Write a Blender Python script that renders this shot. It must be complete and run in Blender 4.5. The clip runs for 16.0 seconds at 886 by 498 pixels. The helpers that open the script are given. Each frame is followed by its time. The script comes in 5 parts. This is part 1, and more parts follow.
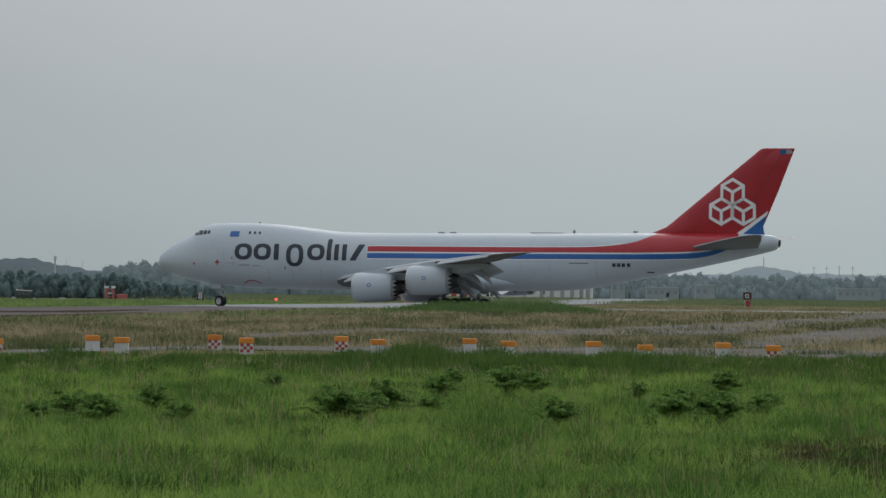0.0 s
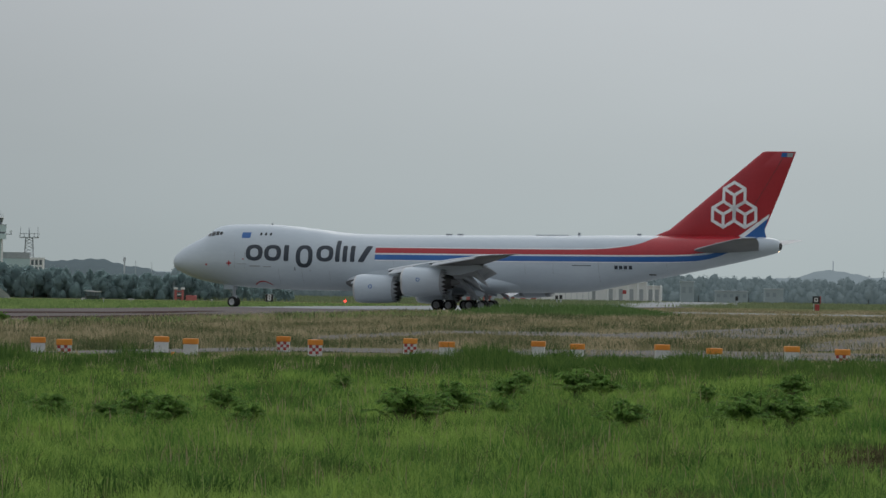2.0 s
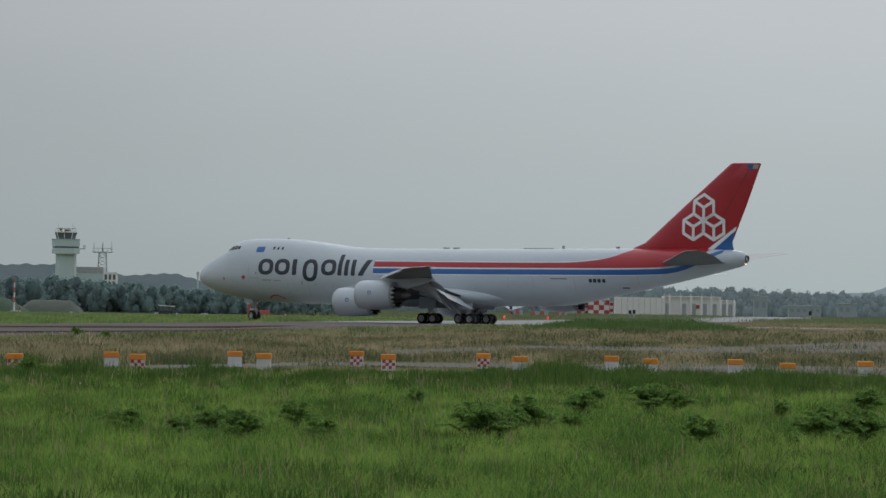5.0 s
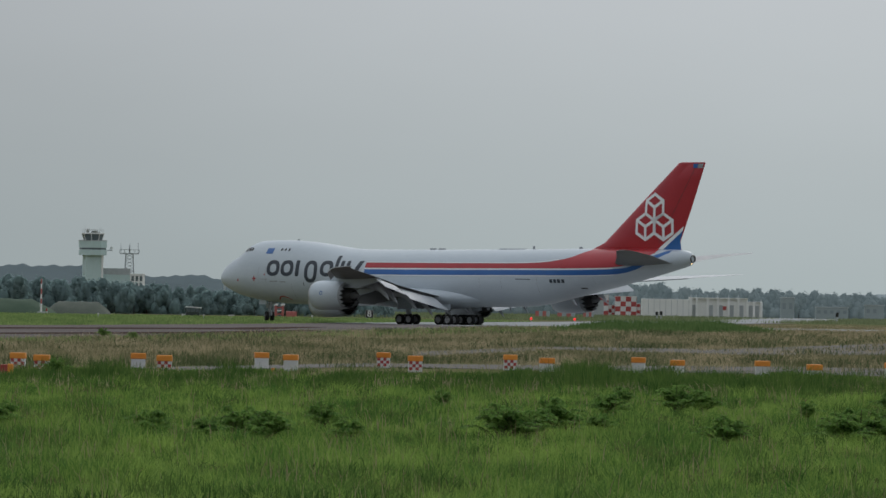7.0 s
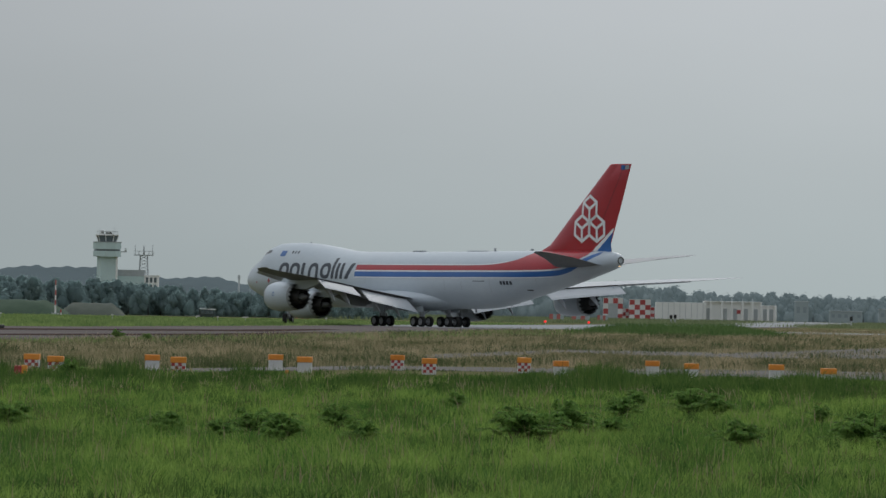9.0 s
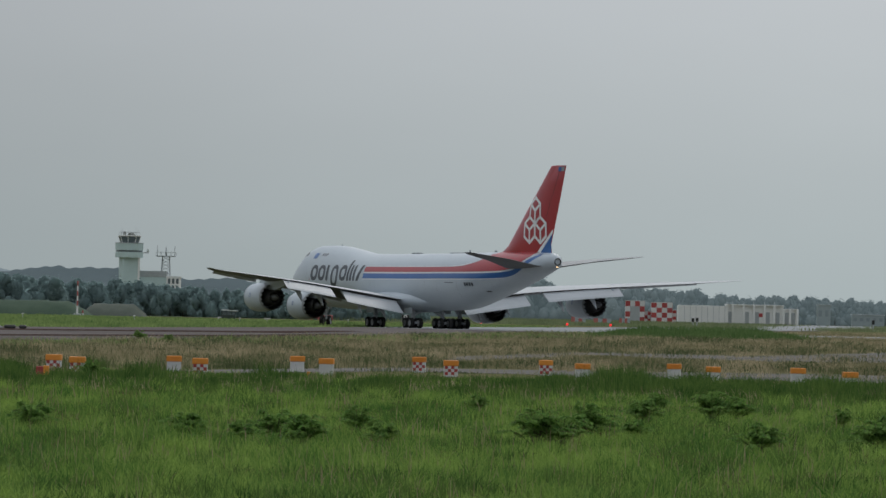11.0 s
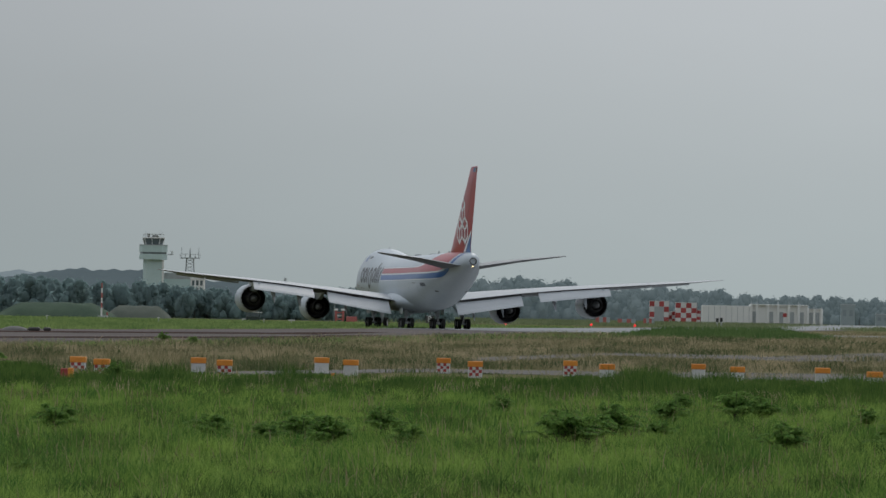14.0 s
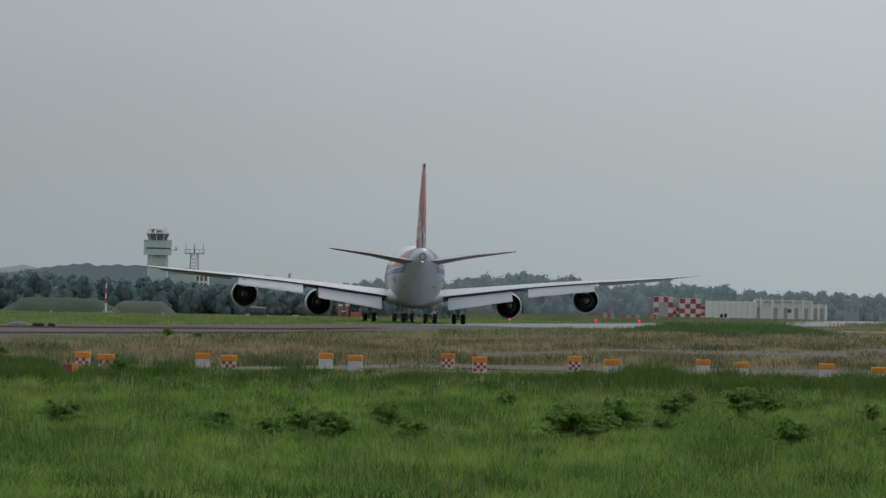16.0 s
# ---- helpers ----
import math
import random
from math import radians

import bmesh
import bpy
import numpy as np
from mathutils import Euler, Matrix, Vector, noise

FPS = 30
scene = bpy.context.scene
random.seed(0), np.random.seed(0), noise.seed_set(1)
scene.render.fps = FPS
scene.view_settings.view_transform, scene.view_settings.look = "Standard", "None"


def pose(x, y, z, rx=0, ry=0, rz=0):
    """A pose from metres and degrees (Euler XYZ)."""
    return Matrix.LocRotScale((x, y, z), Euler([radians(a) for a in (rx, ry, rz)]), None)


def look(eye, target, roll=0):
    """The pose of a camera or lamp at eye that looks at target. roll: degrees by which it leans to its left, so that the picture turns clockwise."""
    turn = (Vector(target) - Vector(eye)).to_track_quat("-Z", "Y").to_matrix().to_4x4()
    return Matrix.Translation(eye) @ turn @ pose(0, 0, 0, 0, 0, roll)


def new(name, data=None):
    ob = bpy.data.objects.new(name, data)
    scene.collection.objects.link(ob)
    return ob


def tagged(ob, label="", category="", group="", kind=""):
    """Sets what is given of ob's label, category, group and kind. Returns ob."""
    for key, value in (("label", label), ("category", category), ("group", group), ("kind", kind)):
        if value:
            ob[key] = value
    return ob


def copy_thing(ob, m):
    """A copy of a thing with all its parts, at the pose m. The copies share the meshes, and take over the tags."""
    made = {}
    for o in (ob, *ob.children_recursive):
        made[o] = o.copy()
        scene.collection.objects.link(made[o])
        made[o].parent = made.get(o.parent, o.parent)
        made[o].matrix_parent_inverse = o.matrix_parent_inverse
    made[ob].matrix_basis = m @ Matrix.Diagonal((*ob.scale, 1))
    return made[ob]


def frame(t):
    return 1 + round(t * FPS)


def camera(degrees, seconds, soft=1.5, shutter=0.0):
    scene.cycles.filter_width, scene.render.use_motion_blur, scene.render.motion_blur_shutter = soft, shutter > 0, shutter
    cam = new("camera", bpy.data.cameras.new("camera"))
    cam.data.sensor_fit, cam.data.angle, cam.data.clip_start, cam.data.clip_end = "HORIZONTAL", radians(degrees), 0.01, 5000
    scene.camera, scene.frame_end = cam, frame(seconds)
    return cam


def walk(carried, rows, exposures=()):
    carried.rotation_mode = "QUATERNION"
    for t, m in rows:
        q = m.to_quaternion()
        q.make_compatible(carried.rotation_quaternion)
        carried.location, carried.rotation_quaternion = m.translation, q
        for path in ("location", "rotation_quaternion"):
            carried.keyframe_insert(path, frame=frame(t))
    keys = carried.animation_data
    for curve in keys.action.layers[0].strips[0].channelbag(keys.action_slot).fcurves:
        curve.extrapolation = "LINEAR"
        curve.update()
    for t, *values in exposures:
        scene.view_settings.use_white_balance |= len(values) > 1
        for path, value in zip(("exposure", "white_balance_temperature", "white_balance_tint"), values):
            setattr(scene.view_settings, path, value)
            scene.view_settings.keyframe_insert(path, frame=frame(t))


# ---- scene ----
# Camera: a long lens on one spot beside the airfield, panning a little to follow the aircraft.
CAM = camera(7.475, 16.0, soft=1.5)
EYE = Vector((0.0, 0.0, 2.045))


def aim(azimuth, elevation, roll):
    a, e = radians(azimuth), radians(elevation)
    return look(EYE, EYE + Vector((math.tan(a), 1.0, math.tan(e))) * 100, roll)


walk(CAM, [(t, aim(a, e, r)) for t, a, e, r in (
    (0.0, 1.504, 0.3575, 0.611), (0.5, 1.458, 0.3585, 0.676), (1.0, 1.316, 0.360, 0.783), (1.5, 1.118, 0.3576, 0.800),
    (2.0, 0.919, 0.3706, 0.850), (2.5, 0.795, 0.393, 0.940), (3.0, 0.736, 0.445, 0.922), (3.5, 0.611, 0.4725, 0.900),
    (4.0, 0.434, 0.482, 0.910), (6.5, 0.177, 0.489, 0.820), (7.0, 0.0715, 0.4945, 0.861), (7.5, 0.0164, 0.502, 0.961),
    (8.0, 0.0, 0.508, 1.060), (8.5, -0.0077, 0.5197, 1.090), (9.0, -0.05, 0.5146, 1.060), (11.5, -0.256, 0.5307, 1.300),
    (12.0, -0.294, 0.528, 1.207), (12.5, -0.324, 0.531, 1.172), (13.0, -0.353, 0.5276, 1.194), (13.5, -0.423, 0.527, 1.160),
    (14.0, -0.440, 0.533, 1.089), (14.5, -0.452, 0.518, 1.000), (15.0, -0.449, 0.494, 0.990), (15.5, -0.467, 0.4946, 0.996),
    (16.0, -0.476, 0.4947, 1.120))], exposures=((0.0, 0.0), (8.0, -0.02), (12.0, -0.03), (14.0, -0.07), (16.0, -0.07)))

# Overcast sky, brighter overhead, with a veiled sun high behind the aircraft.
world = bpy.data.worlds.new("overcast_sky")
scene.world = world
world.use_nodes = True
wn, wl = world.node_tree.nodes, world.node_tree.links
wn.clear()
sky = wn.new("ShaderNodeTexSky")
sky.sky_type, sky.sun_disc, sky.sun_elevation, sky.sun_rotation = "NISHITA", False, radians(42), radians(20)
sky.dust_density, sky.air_density = 4.0, 1.0
coord = wn.new("ShaderNodeTexCoord")
split = wn.new("ShaderNodeSeparateXYZ")
ramp = wn.new("ShaderNodeValToRGB")
ramp.color_ramp.elements[0].position, ramp.color_ramp.elements[0].color = 0.0, (0.324, 0.382, 0.396, 1)
ramp.color_ramp.elements[1].position, ramp.color_ramp.elements[1].color = 0.9, (0.86, 0.92, 0.97, 1)
mid = ramp.color_ramp.elements.new(0.07)
mid.color = (0.388, 0.417, 0.463, 1)
clouds = wn.new("ShaderNodeTexNoise")
clouds.inputs["Scale"].default_value, clouds.inputs["Detail"].default_value = 9.0, 5.0
cmap = wn.new("ShaderNodeMapping")
cmap.inputs["Scale"].default_value = (1, 1, 3)
cr = wn.new("ShaderNodeMapRange")
cr.inputs["To Min"].default_value, cr.inputs["To Max"].default_value = 0.92, 1.08
veil = wn.new("ShaderNodeMix")
veil.data_type, veil.blend_type = "RGBA", "MULTIPLY"
veil.inputs["Factor"].default_value = 1.0
dim = wn.new("ShaderNodeMix")
dim.data_type = "RGBA"
dim.inputs["Factor"].default_value = 0.93
tone = wn.new("ShaderNodeMix")
tone.data_type, tone.blend_type = "RGBA", "MULTIPLY"
tone.inputs["Factor"].default_value = 1.0
tone.inputs["B"].default_value = (0.1, 0.1, 0.1, 1)
back = wn.new("ShaderNodeBackground")
back.inputs["Strength"].default_value = 1.0
wout = wn.new("ShaderNodeOutputWorld")
wl.new(coord.outputs["Generated"], split.inputs[0])
wl.new(split.outputs["Z"], ramp.inputs["Fac"])
wl.new(coord.outputs["Generated"], cmap.inputs["Vector"])
wl.new(cmap.outputs["Vector"], clouds.inputs["Vector"])
wl.new(clouds.outputs["Fac"], cr.inputs["Value"])
wl.new(ramp.outputs["Color"], veil.inputs["A"])
wl.new(cr.outputs["Result"], veil.inputs["B"])
wl.new(sky.outputs["Color"], tone.inputs["A"])
wl.new(tone.outputs["Result"], dim.inputs["A"])
wl.new(veil.outputs["Result"], dim.inputs["B"])
# the cloud is thinner and brighter towards the veiled sun than behind the viewer
fall = wn.new("ShaderNodeMapRange")
fall.interpolation_type = "SMOOTHSTEP"
fall.inputs["From Min"].default_value, fall.inputs["From Max"].default_value = -0.9, 0.7
fall.inputs["To Min"].default_value, fall.inputs["To Max"].default_value = 0.80, 1.0
wl.new(split.outputs["Y"], fall.inputs["Value"])
glare = wn.new("ShaderNodeMix")
glare.data_type, glare.blend_type = "RGBA", "MULTIPLY"
glare.inputs["Factor"].default_value = 1.0
wl.new(dim.outputs["Result"], glare.inputs["A"])
wl.new(fall.outputs["Result"], glare.inputs["B"])
toward = wn.new("ShaderNodeVectorMath")
toward.operation = "DOT_PRODUCT"
toward.inputs[1].default_value = Vector((math.sin(radians(7)), math.cos(radians(7)), math.tan(radians(9)))).normalized()
wl.new(coord.outputs["Generated"], toward.inputs[0])
lobe = wn.new("ShaderNodeMapRange")
lobe.interpolation_type = "SMOOTHSTEP"
lobe.inputs["From Min"].default_value, lobe.inputs["From Max"].default_value = math.cos(radians(15)), 1.0
lobe.inputs["To Min"].default_value, lobe.inputs["To Max"].default_value = 1.0, 1.36
wl.new(toward.outputs["Value"], lobe.inputs["Value"])
thin = wn.new("ShaderNodeMix")
thin.data_type, thin.blend_type = "RGBA", "MULTIPLY"
thin.inputs["Factor"].default_value = 1.0
wl.new(glare.outputs["Result"], thin.inputs["A"])
wl.new(lobe.outputs["Result"], thin.inputs["B"])
wl.new(thin.outputs["Result"], back.inputs["Color"])
wl.new(back.outputs["Background"], wout.inputs["Surface"])

sun_data = bpy.data.lights.new("sun", "SUN")
sun_data.energy, sun_data.angle, sun_data.color = 0.6, radians(24), (1.0, 0.96, 0.9)
sun = new("sun", sun_data)
sun.matrix_world = look((18, 70, 60), (0, 0, 0))


# ---- materials ----
def material(name, low, high, rough=0.6, metal=0.0, scale=2.0, fine=20.0, bump=0.15, depth=0.02, island=0.0, objectwise=0.0, stretch=(1, 1, 1),
             spec=0.5, through_light=0.0, span=(0.32, 0.88)):
    """A surface between two base colours, mottled at two scales, with fine relief."""
    m = bpy.data.materials.new(name)
    m.use_nodes = True
    n, l = m.node_tree.nodes, m.node_tree.links
    bsdf = n["Principled BSDF"]
    tc = n.new("ShaderNodeTexCoord")
    mp = n.new("ShaderNodeMapping")
    mp.inputs["Scale"].default_value = stretch
    l.new(tc.outputs["Object"], mp.inputs["Vector"])
    a, b = n.new("ShaderNodeTexNoise"), n.new("ShaderNodeTexNoise")
    a.inputs["Scale"].default_value, a.inputs["Detail"].default_value = scale, 4
    b.inputs["Scale"].default_value, b.inputs["Detail"].default_value = fine, 3
    for x in (a, b):
        l.new(mp.outputs["Vector"], x.inputs["Vector"])
    mean = n.new("ShaderNodeMath")
    mean.operation = "MULTIPLY_ADD"
    mean.inputs[1].default_value, mean.inputs[2].default_value = 0.45, 0.0
    l.new(b.outputs["Fac"], mean.inputs[0])
    add = n.new("ShaderNodeMath")
    add.operation = "MULTIPLY_ADD"
    add.inputs[1].default_value = 0.75
    l.new(a.outputs["Fac"], add.inputs[0])
    l.new(mean.outputs[0], add.inputs[2])
    value = add.outputs[0]
    for weight, node, out in ((island, "ShaderNodeNewGeometry", "Random Per Island"), (objectwise, "ShaderNodeObjectInfo", "Random")):
        if weight:
            src = n.new(node)
            k = n.new("ShaderNodeMath")
            k.operation = "MULTIPLY_ADD"
            k.inputs[1].default_value = weight
            l.new(src.outputs[out], k.inputs[0])
            off = n.new("ShaderNodeMath")
            off.operation = "SUBTRACT"
            off.inputs[1].default_value = weight / 2
            l.new(value, k.inputs[2])
            l.new(k.outputs[0], off.inputs[0])
            value = off.outputs[0]
    r = n.new("ShaderNodeValToRGB")
    r.color_ramp.elements[0].position, r.color_ramp.elements[0].color = span[0], (*low, 1)
    r.color_ramp.elements[1].position, r.color_ramp.elements[1].color = span[1], (*high, 1)
    l.new(value, r.inputs["Fac"])
    l.new(r.outputs["Color"], bsdf.inputs["Base Color"])
    bsdf.inputs["Roughness"].default_value, bsdf.inputs["Metallic"].default_value = rough, metal
    bsdf.inputs["Specular IOR Level"].default_value = spec
    if bump:
        bp = n.new("ShaderNodeBump")
        bp.inputs["Strength"].default_value, bp.inputs["Distance"].default_value = bump, depth
        l.new(b.outputs["Fac"], bp.inputs["Height"])
        l.new(bp.outputs["Normal"], bsdf.inputs["Normal"])
    if through_light:
        tr = n.new("ShaderNodeBsdfTranslucent")
        mx = n.new("ShaderNodeMixShader")
        mx.inputs[0].default_value = through_light
        l.new(r.outputs["Color"], tr.inputs["Color"])
        l.new(bsdf.outputs[0], mx.inputs[1])
        l.new(tr.outputs[0], mx.inputs[2])
        l.new(mx.outputs[0], n["Material Output"].inputs["Surface"])
    return m


def glow(name, colour, strength):
    m = bpy.data.materials.new(name)
    m.use_nodes = True
    bsdf = m.node_tree.nodes["Principled BSDF"]
    bsdf.inputs["Base Color"].default_value = (*colour, 1)
    bsdf.inputs["Emission Color"].default_value = (*colour, 1)
    bsdf.inputs["Emission Strength"].default_value = strength
    return m


WHITE = material("white_aircraft_paint", (0.455, 0.515, 0.57), (0.55, 0.605, 0.65), 0.34, scale=0.25, fine=2.5, bump=0.03, stretch=(0.5, 1, 1.6))
BRIGHT = material("bright_white_trim_paint", (0.80, 0.81, 0.82), (0.88, 0.88, 0.88), 0.34, scale=0.4, fine=4, bump=0.02)
GREY = material("grey_wing_paint", (0.26, 0.28, 0.30), (0.36, 0.38, 0.395), 0.5, scale=0.5, fine=5, bump=0.03)
UNDER = material("dark_grey_and_underside_shade", (0.13, 0.135, 0.14), (0.20, 0.205, 0.21), 0.6, scale=0.5, fine=5, bump=0.03, spec=0.3)
PALE = material("pale_wing_paint", (0.40, 0.43, 0.46), (0.50, 0.525, 0.55), 0.5, scale=0.5, fine=5, bump=0.03)
RED = material("red_livery_paint", (0.36, 0.018, 0.028), (0.44, 0.028, 0.038), 0.28, scale=0.4, fine=4, bump=0.03)
BLUE = material("blue_livery_paint", (0.02, 0.10, 0.32), (0.03, 0.14, 0.40), 0.28, scale=0.4, fine=4, bump=0.03)
NAVY = material("dark_title_paint", (0.020, 0.030, 0.045), (0.035, 0.045, 0.060), 0.3, scale=0.6, fine=4, bump=0.02)
STEEL = material("bare_metal", (0.45, 0.45, 0.44), (0.62, 0.61, 0.60), 0.32, 0.9, scale=1, fine=9, bump=0.05)
SOOT_AND_SHADE = material("dark_exhaust_metal_and_shade", (0.035, 0.035, 0.036), (0.09, 0.088, 0.085), 0.55, 0.4, scale=2, fine=14)
RUBBER = material("tyre_rubber", (0.012, 0.012, 0.012), (0.030, 0.029, 0.028), 0.85, scale=3, fine=30, bump=0.3, depth=0.004)
HUB = material("painted_wheel_hub", (0.40, 0.41, 0.42), (0.60, 0.60, 0.60), 0.4, 0.2, scale=6, fine=30)
GLASS = material("dark_cockpit_glass", (0.012, 0.014, 0.016), (0.02, 0.022, 0.025), 0.06, scale=1, fine=5, bump=0)
CHROME = material("chromed_strut", (0.6, 0.6, 0.6), (0.75, 0.75, 0.75), 0.15, 1.0, scale=4, fine=20, bump=0.02)
TAIL_LIGHT = glow("warm_tail_light", (1.0, 0.62, 0.3), 5)
DIM_LIGHT = glow("dim_red_lamp_lens", (0.8, 0.02, 0.02), 1.0)
RED_LIGHT = glow("red_lamp_lens", (1.0, 0.05, 0.035), 3.0)


# ---- mesh helpers ----
def mesh_of(name, verts, faces, smooth=True):
    me = bpy.data.meshes.new(name)
    me.from_pydata([tuple(v) for v in verts], [], faces)
    bm = bmesh.new()
    bm.from_mesh(me)
    bmesh.ops.recalc_face_normals(bm, faces=bm.faces)
    for f in bm.faces:
        f.smooth = smooth
    if smooth:
        for e in bm.edges:
            if len(e.link_faces) == 2 and e.calc_face_angle(0) > 0.6:
                e.smooth = False
    bm.to_mesh(me)
    bm.free()
    return me


def part(name, me, mat, parent=None, label=""):
    if isinstance(me, bmesh.types.BMesh):
        bm, me = me, bpy.data.meshes.new(name)
        bm.to_mesh(me)
        bm.free()
    if not me.materials:
        me.materials.append(mat)
    ob = new(name, me)
    if parent is not None:
        ob.parent = parent
    return tagged(ob, label)


def thing(name, m, label, category, group="", kind=""):
    ob = new(name)
    ob.matrix_basis = m
    return tagged(ob, label, category, group, kind)


def many(name, co, faces, mat, smooth=False):
    """A large mesh from arrays: co (n, 3), faces (m, 3 or 4)."""
    me = bpy.data.meshes.new(name)
    k, m = faces.shape[1], len(faces)
    me.vertices.add(len(co))
    me.vertices.foreach_set("co", np.ascontiguousarray(co, dtype=np.float32).ravel())
    me.loops.add(m * k)
    me.loops.foreach_set("vertex_index", np.ascontiguousarray(faces, dtype=np.int32).ravel())
    me.polygons.add(m)
    me.polygons.foreach_set("loop_start", np.arange(m, dtype=np.int32) * k)
    me.update(calc_edges=True)
    me.materials.append(mat)
    return me


def loft(rings, closed=True, cap=True):
    """Faces through rings of equal length."""
    n, verts, faces = len(rings[0]), [], []
    for r in rings:
        verts += r
    for i in range(len(rings) - 1):
        for j in range(n if closed else n - 1):
            a, b = i * n + j, i * n + (j + 1) % n
            faces.append((a, b, b + n, a + n))
    if cap:
        faces += [tuple(range(n)), tuple(range((len(rings) - 1) * n, len(rings) * n))]
    return verts, faces


def box(bm, x0, x1, y0, y1, z0, z1, bevel=0.0, m=None):
    made = bmesh.ops.create_cube(bm, size=1.0)["verts"]
    for v in made:
        v.co = Vector(((x0 + x1) / 2 + v.co.x * (x1 - x0), (y0 + y1) / 2 + v.co.y * (y1 - y0), (z0 + z1) / 2 + v.co.z * (z1 - z0)))
        if m is not None:
            v.co = m @ v.co
    if bevel:
        edges = {e for v in made for e in v.link_edges}
        bmesh.ops.bevel(bm, geom=list(edges), offset=bevel, segments=2, affect="EDGES", profile=0.5)
    return bm


def rod(bm, a, b, r0, r1=None, n=10):
    a, b = Vector(a), Vector(b)
    d = b - a
    m = Matrix.Translation((a + b) / 2) @ d.to_track_quat("Z", "Y").to_matrix().to_4x4()
    bmesh.ops.create_cone(bm, cap_ends=True, segments=n, radius1=r0, radius2=r0 if r1 is None else r1, depth=d.length, matrix=m)
    return bm


def revolve(profile, n=40):
    """Rings round the x axis from (x, r)."""
    return [[(x, r * math.cos(2 * math.pi * j / n), r * math.sin(2 * math.pi * j / n)) for j in range(n)] for x, r in profile]


def lerp_table(rows, x):
    for p, q in zip(rows, rows[1:]):
        if x <= q[0]:
            k = max(0.0, (x - p[0]) / (q[0] - p[0]))
            return [a + (b - a) * k for a, b in zip(p, q)][1:]
    return list(rows[-1][1:])


def curve_table(rows, x):
    """Smooth (Catmull-Rom) reading of a table."""
    i = max(0, min(len(rows) - 2, sum(1 for r in rows if r[0] <= x) - 1))
    p0, p1, p2, p3 = rows[max(i - 1, 0)], rows[i], rows[i + 1], rows[min(i + 2, len(rows) - 1)]
    h = p2[0] - p1[0]
    k = max(0.0, min(1.0, (x - p1[0]) / h))
    out = []
    for c in range(1, len(p1)):
        m1 = (p2[c] - p0[c]) / max(p2[0] - p0[0], 1e-6) * h
        m2 = (p3[c] - p1[c]) / max(p3[0] - p1[0], 1e-6) * h
        out.append((2 * k**3 - 3 * k**2 + 1) * p1[c] + (k**3 - 2 * k**2 + k) * m1 + (-2 * k**3 + 3 * k**2) * p2[c] + (k**3 - k**2) * m2)
    return out


# ---- the ground and the paved surfaces ----
SOIL = material("grassy_soil", (0.085, 0.095, 0.042), (0.19, 0.175, 0.095), 0.95, scale=0.05, fine=0.8, bump=0.4, depth=0.1, spec=0.0)
CONCRETE = material("weathered_concrete", (0.115, 0.102, 0.098), (0.20, 0.18, 0.174), 0.95, scale=0.06, fine=1.2, bump=0.2, spec=0.0)
OLD = material("old_cracked_concrete", (0.135, 0.13, 0.121), (0.23, 0.218, 0.203), 0.95, scale=0.15, fine=2.5, bump=0.3, depth=0.03, spec=0.0)
PALE_PAVING = material("pale_paving", (0.26, 0.27, 0.275), (0.40, 0.41, 0.415), 0.9, scale=0.03, fine=0.6, bump=0.1, spec=0.0)
MUD = material("reddish_tyre_dirt", (0.05, 0.034, 0.03), (0.09, 0.066, 0.057), 0.95, scale=0.2, fine=3, bump=0.3, spec=0.0)

bm = bmesh.new()
bmesh.ops.create_grid(bm, x_segments=60, y_segments=60, size=4500)
tagged(part("ground", bm, SOIL), "flat grassy airfield ground reaching the hills", "ground", kind="structure")


def slab(name, outline, mat, label, z, category="pavement", thick=0.12):
    bm = bmesh.new()
    top = [bm.verts.new((x, y, z)) for x, y in outline]
    low = [bm.verts.new((x, y, z - thick)) for x, y in outline]
    bm.faces.new(top)
    n = len(top)
    for i in range(n):
        bm.faces.new((top[i], low[i], low[(i + 1) % n], top[(i + 1) % n]))
    bmesh.ops.recalc_face_normals(bm, faces=bm.faces)
    return tagged(part(name, bm, mat), label, category, kind="structure")


slab("taxiway", [(-34, 265), (-24.4, 332), (-16.4, 409), (-6.2, 531), (6.5, 700), (16, 756), (30, 900), (54, 1141), (66, 1250), (70, 1310), (58, 1300), (32, 1235),
                 (10, 1010), (-3, 900), (-16, 760), (-33, 585), (-62, 470), (-62, 265)], CONCRETE, "wide weathered concrete taxiway", 0.02)
slab("runway", [(-14, 800), (-3, 898), (11, 1008), (33, 1228), (58, 1292), (66, 1296), (50, 1145), (27, 905), (14, 775), (4, 770)], PALE_PAVING,
     "pale runway crossing behind the grass", 0.03, "runway")

RUNWAY_FAR = [(52, 1288), (66, 1296), (76, 1450), (122, 1976), (148, 2447), (122, 2447), (106, 2200), (88, 1976), (62, 1560)]
slab("runway_far", RUNWAY_FAR, PALE_PAVING, "pale far reach of the runway", 0.026, "runway")
# unseen paving added under the jet, kept pale to bounce light onto its belly
APRON = [(15, 762), (78, 786), (84, 860), (22, 860), (18, 800)]
slab("taxiway_bounce", APRON, PALE_PAVING, "unseen pale taxiway paving, bouncing light onto the jet", 0.024)


# ---- the cargo aircraft: x runs aft from the nose, the left side is -y, the tyres stand on z = 0 ----
MID = 38.0  # the origin of the aircraft lies this far behind its nose
jet = thing("cargo_aircraft", pose(0, 800, 0), "white four-engined cargo jet with red and blue stripes, flaps lowered, taxiing", "aircraft")

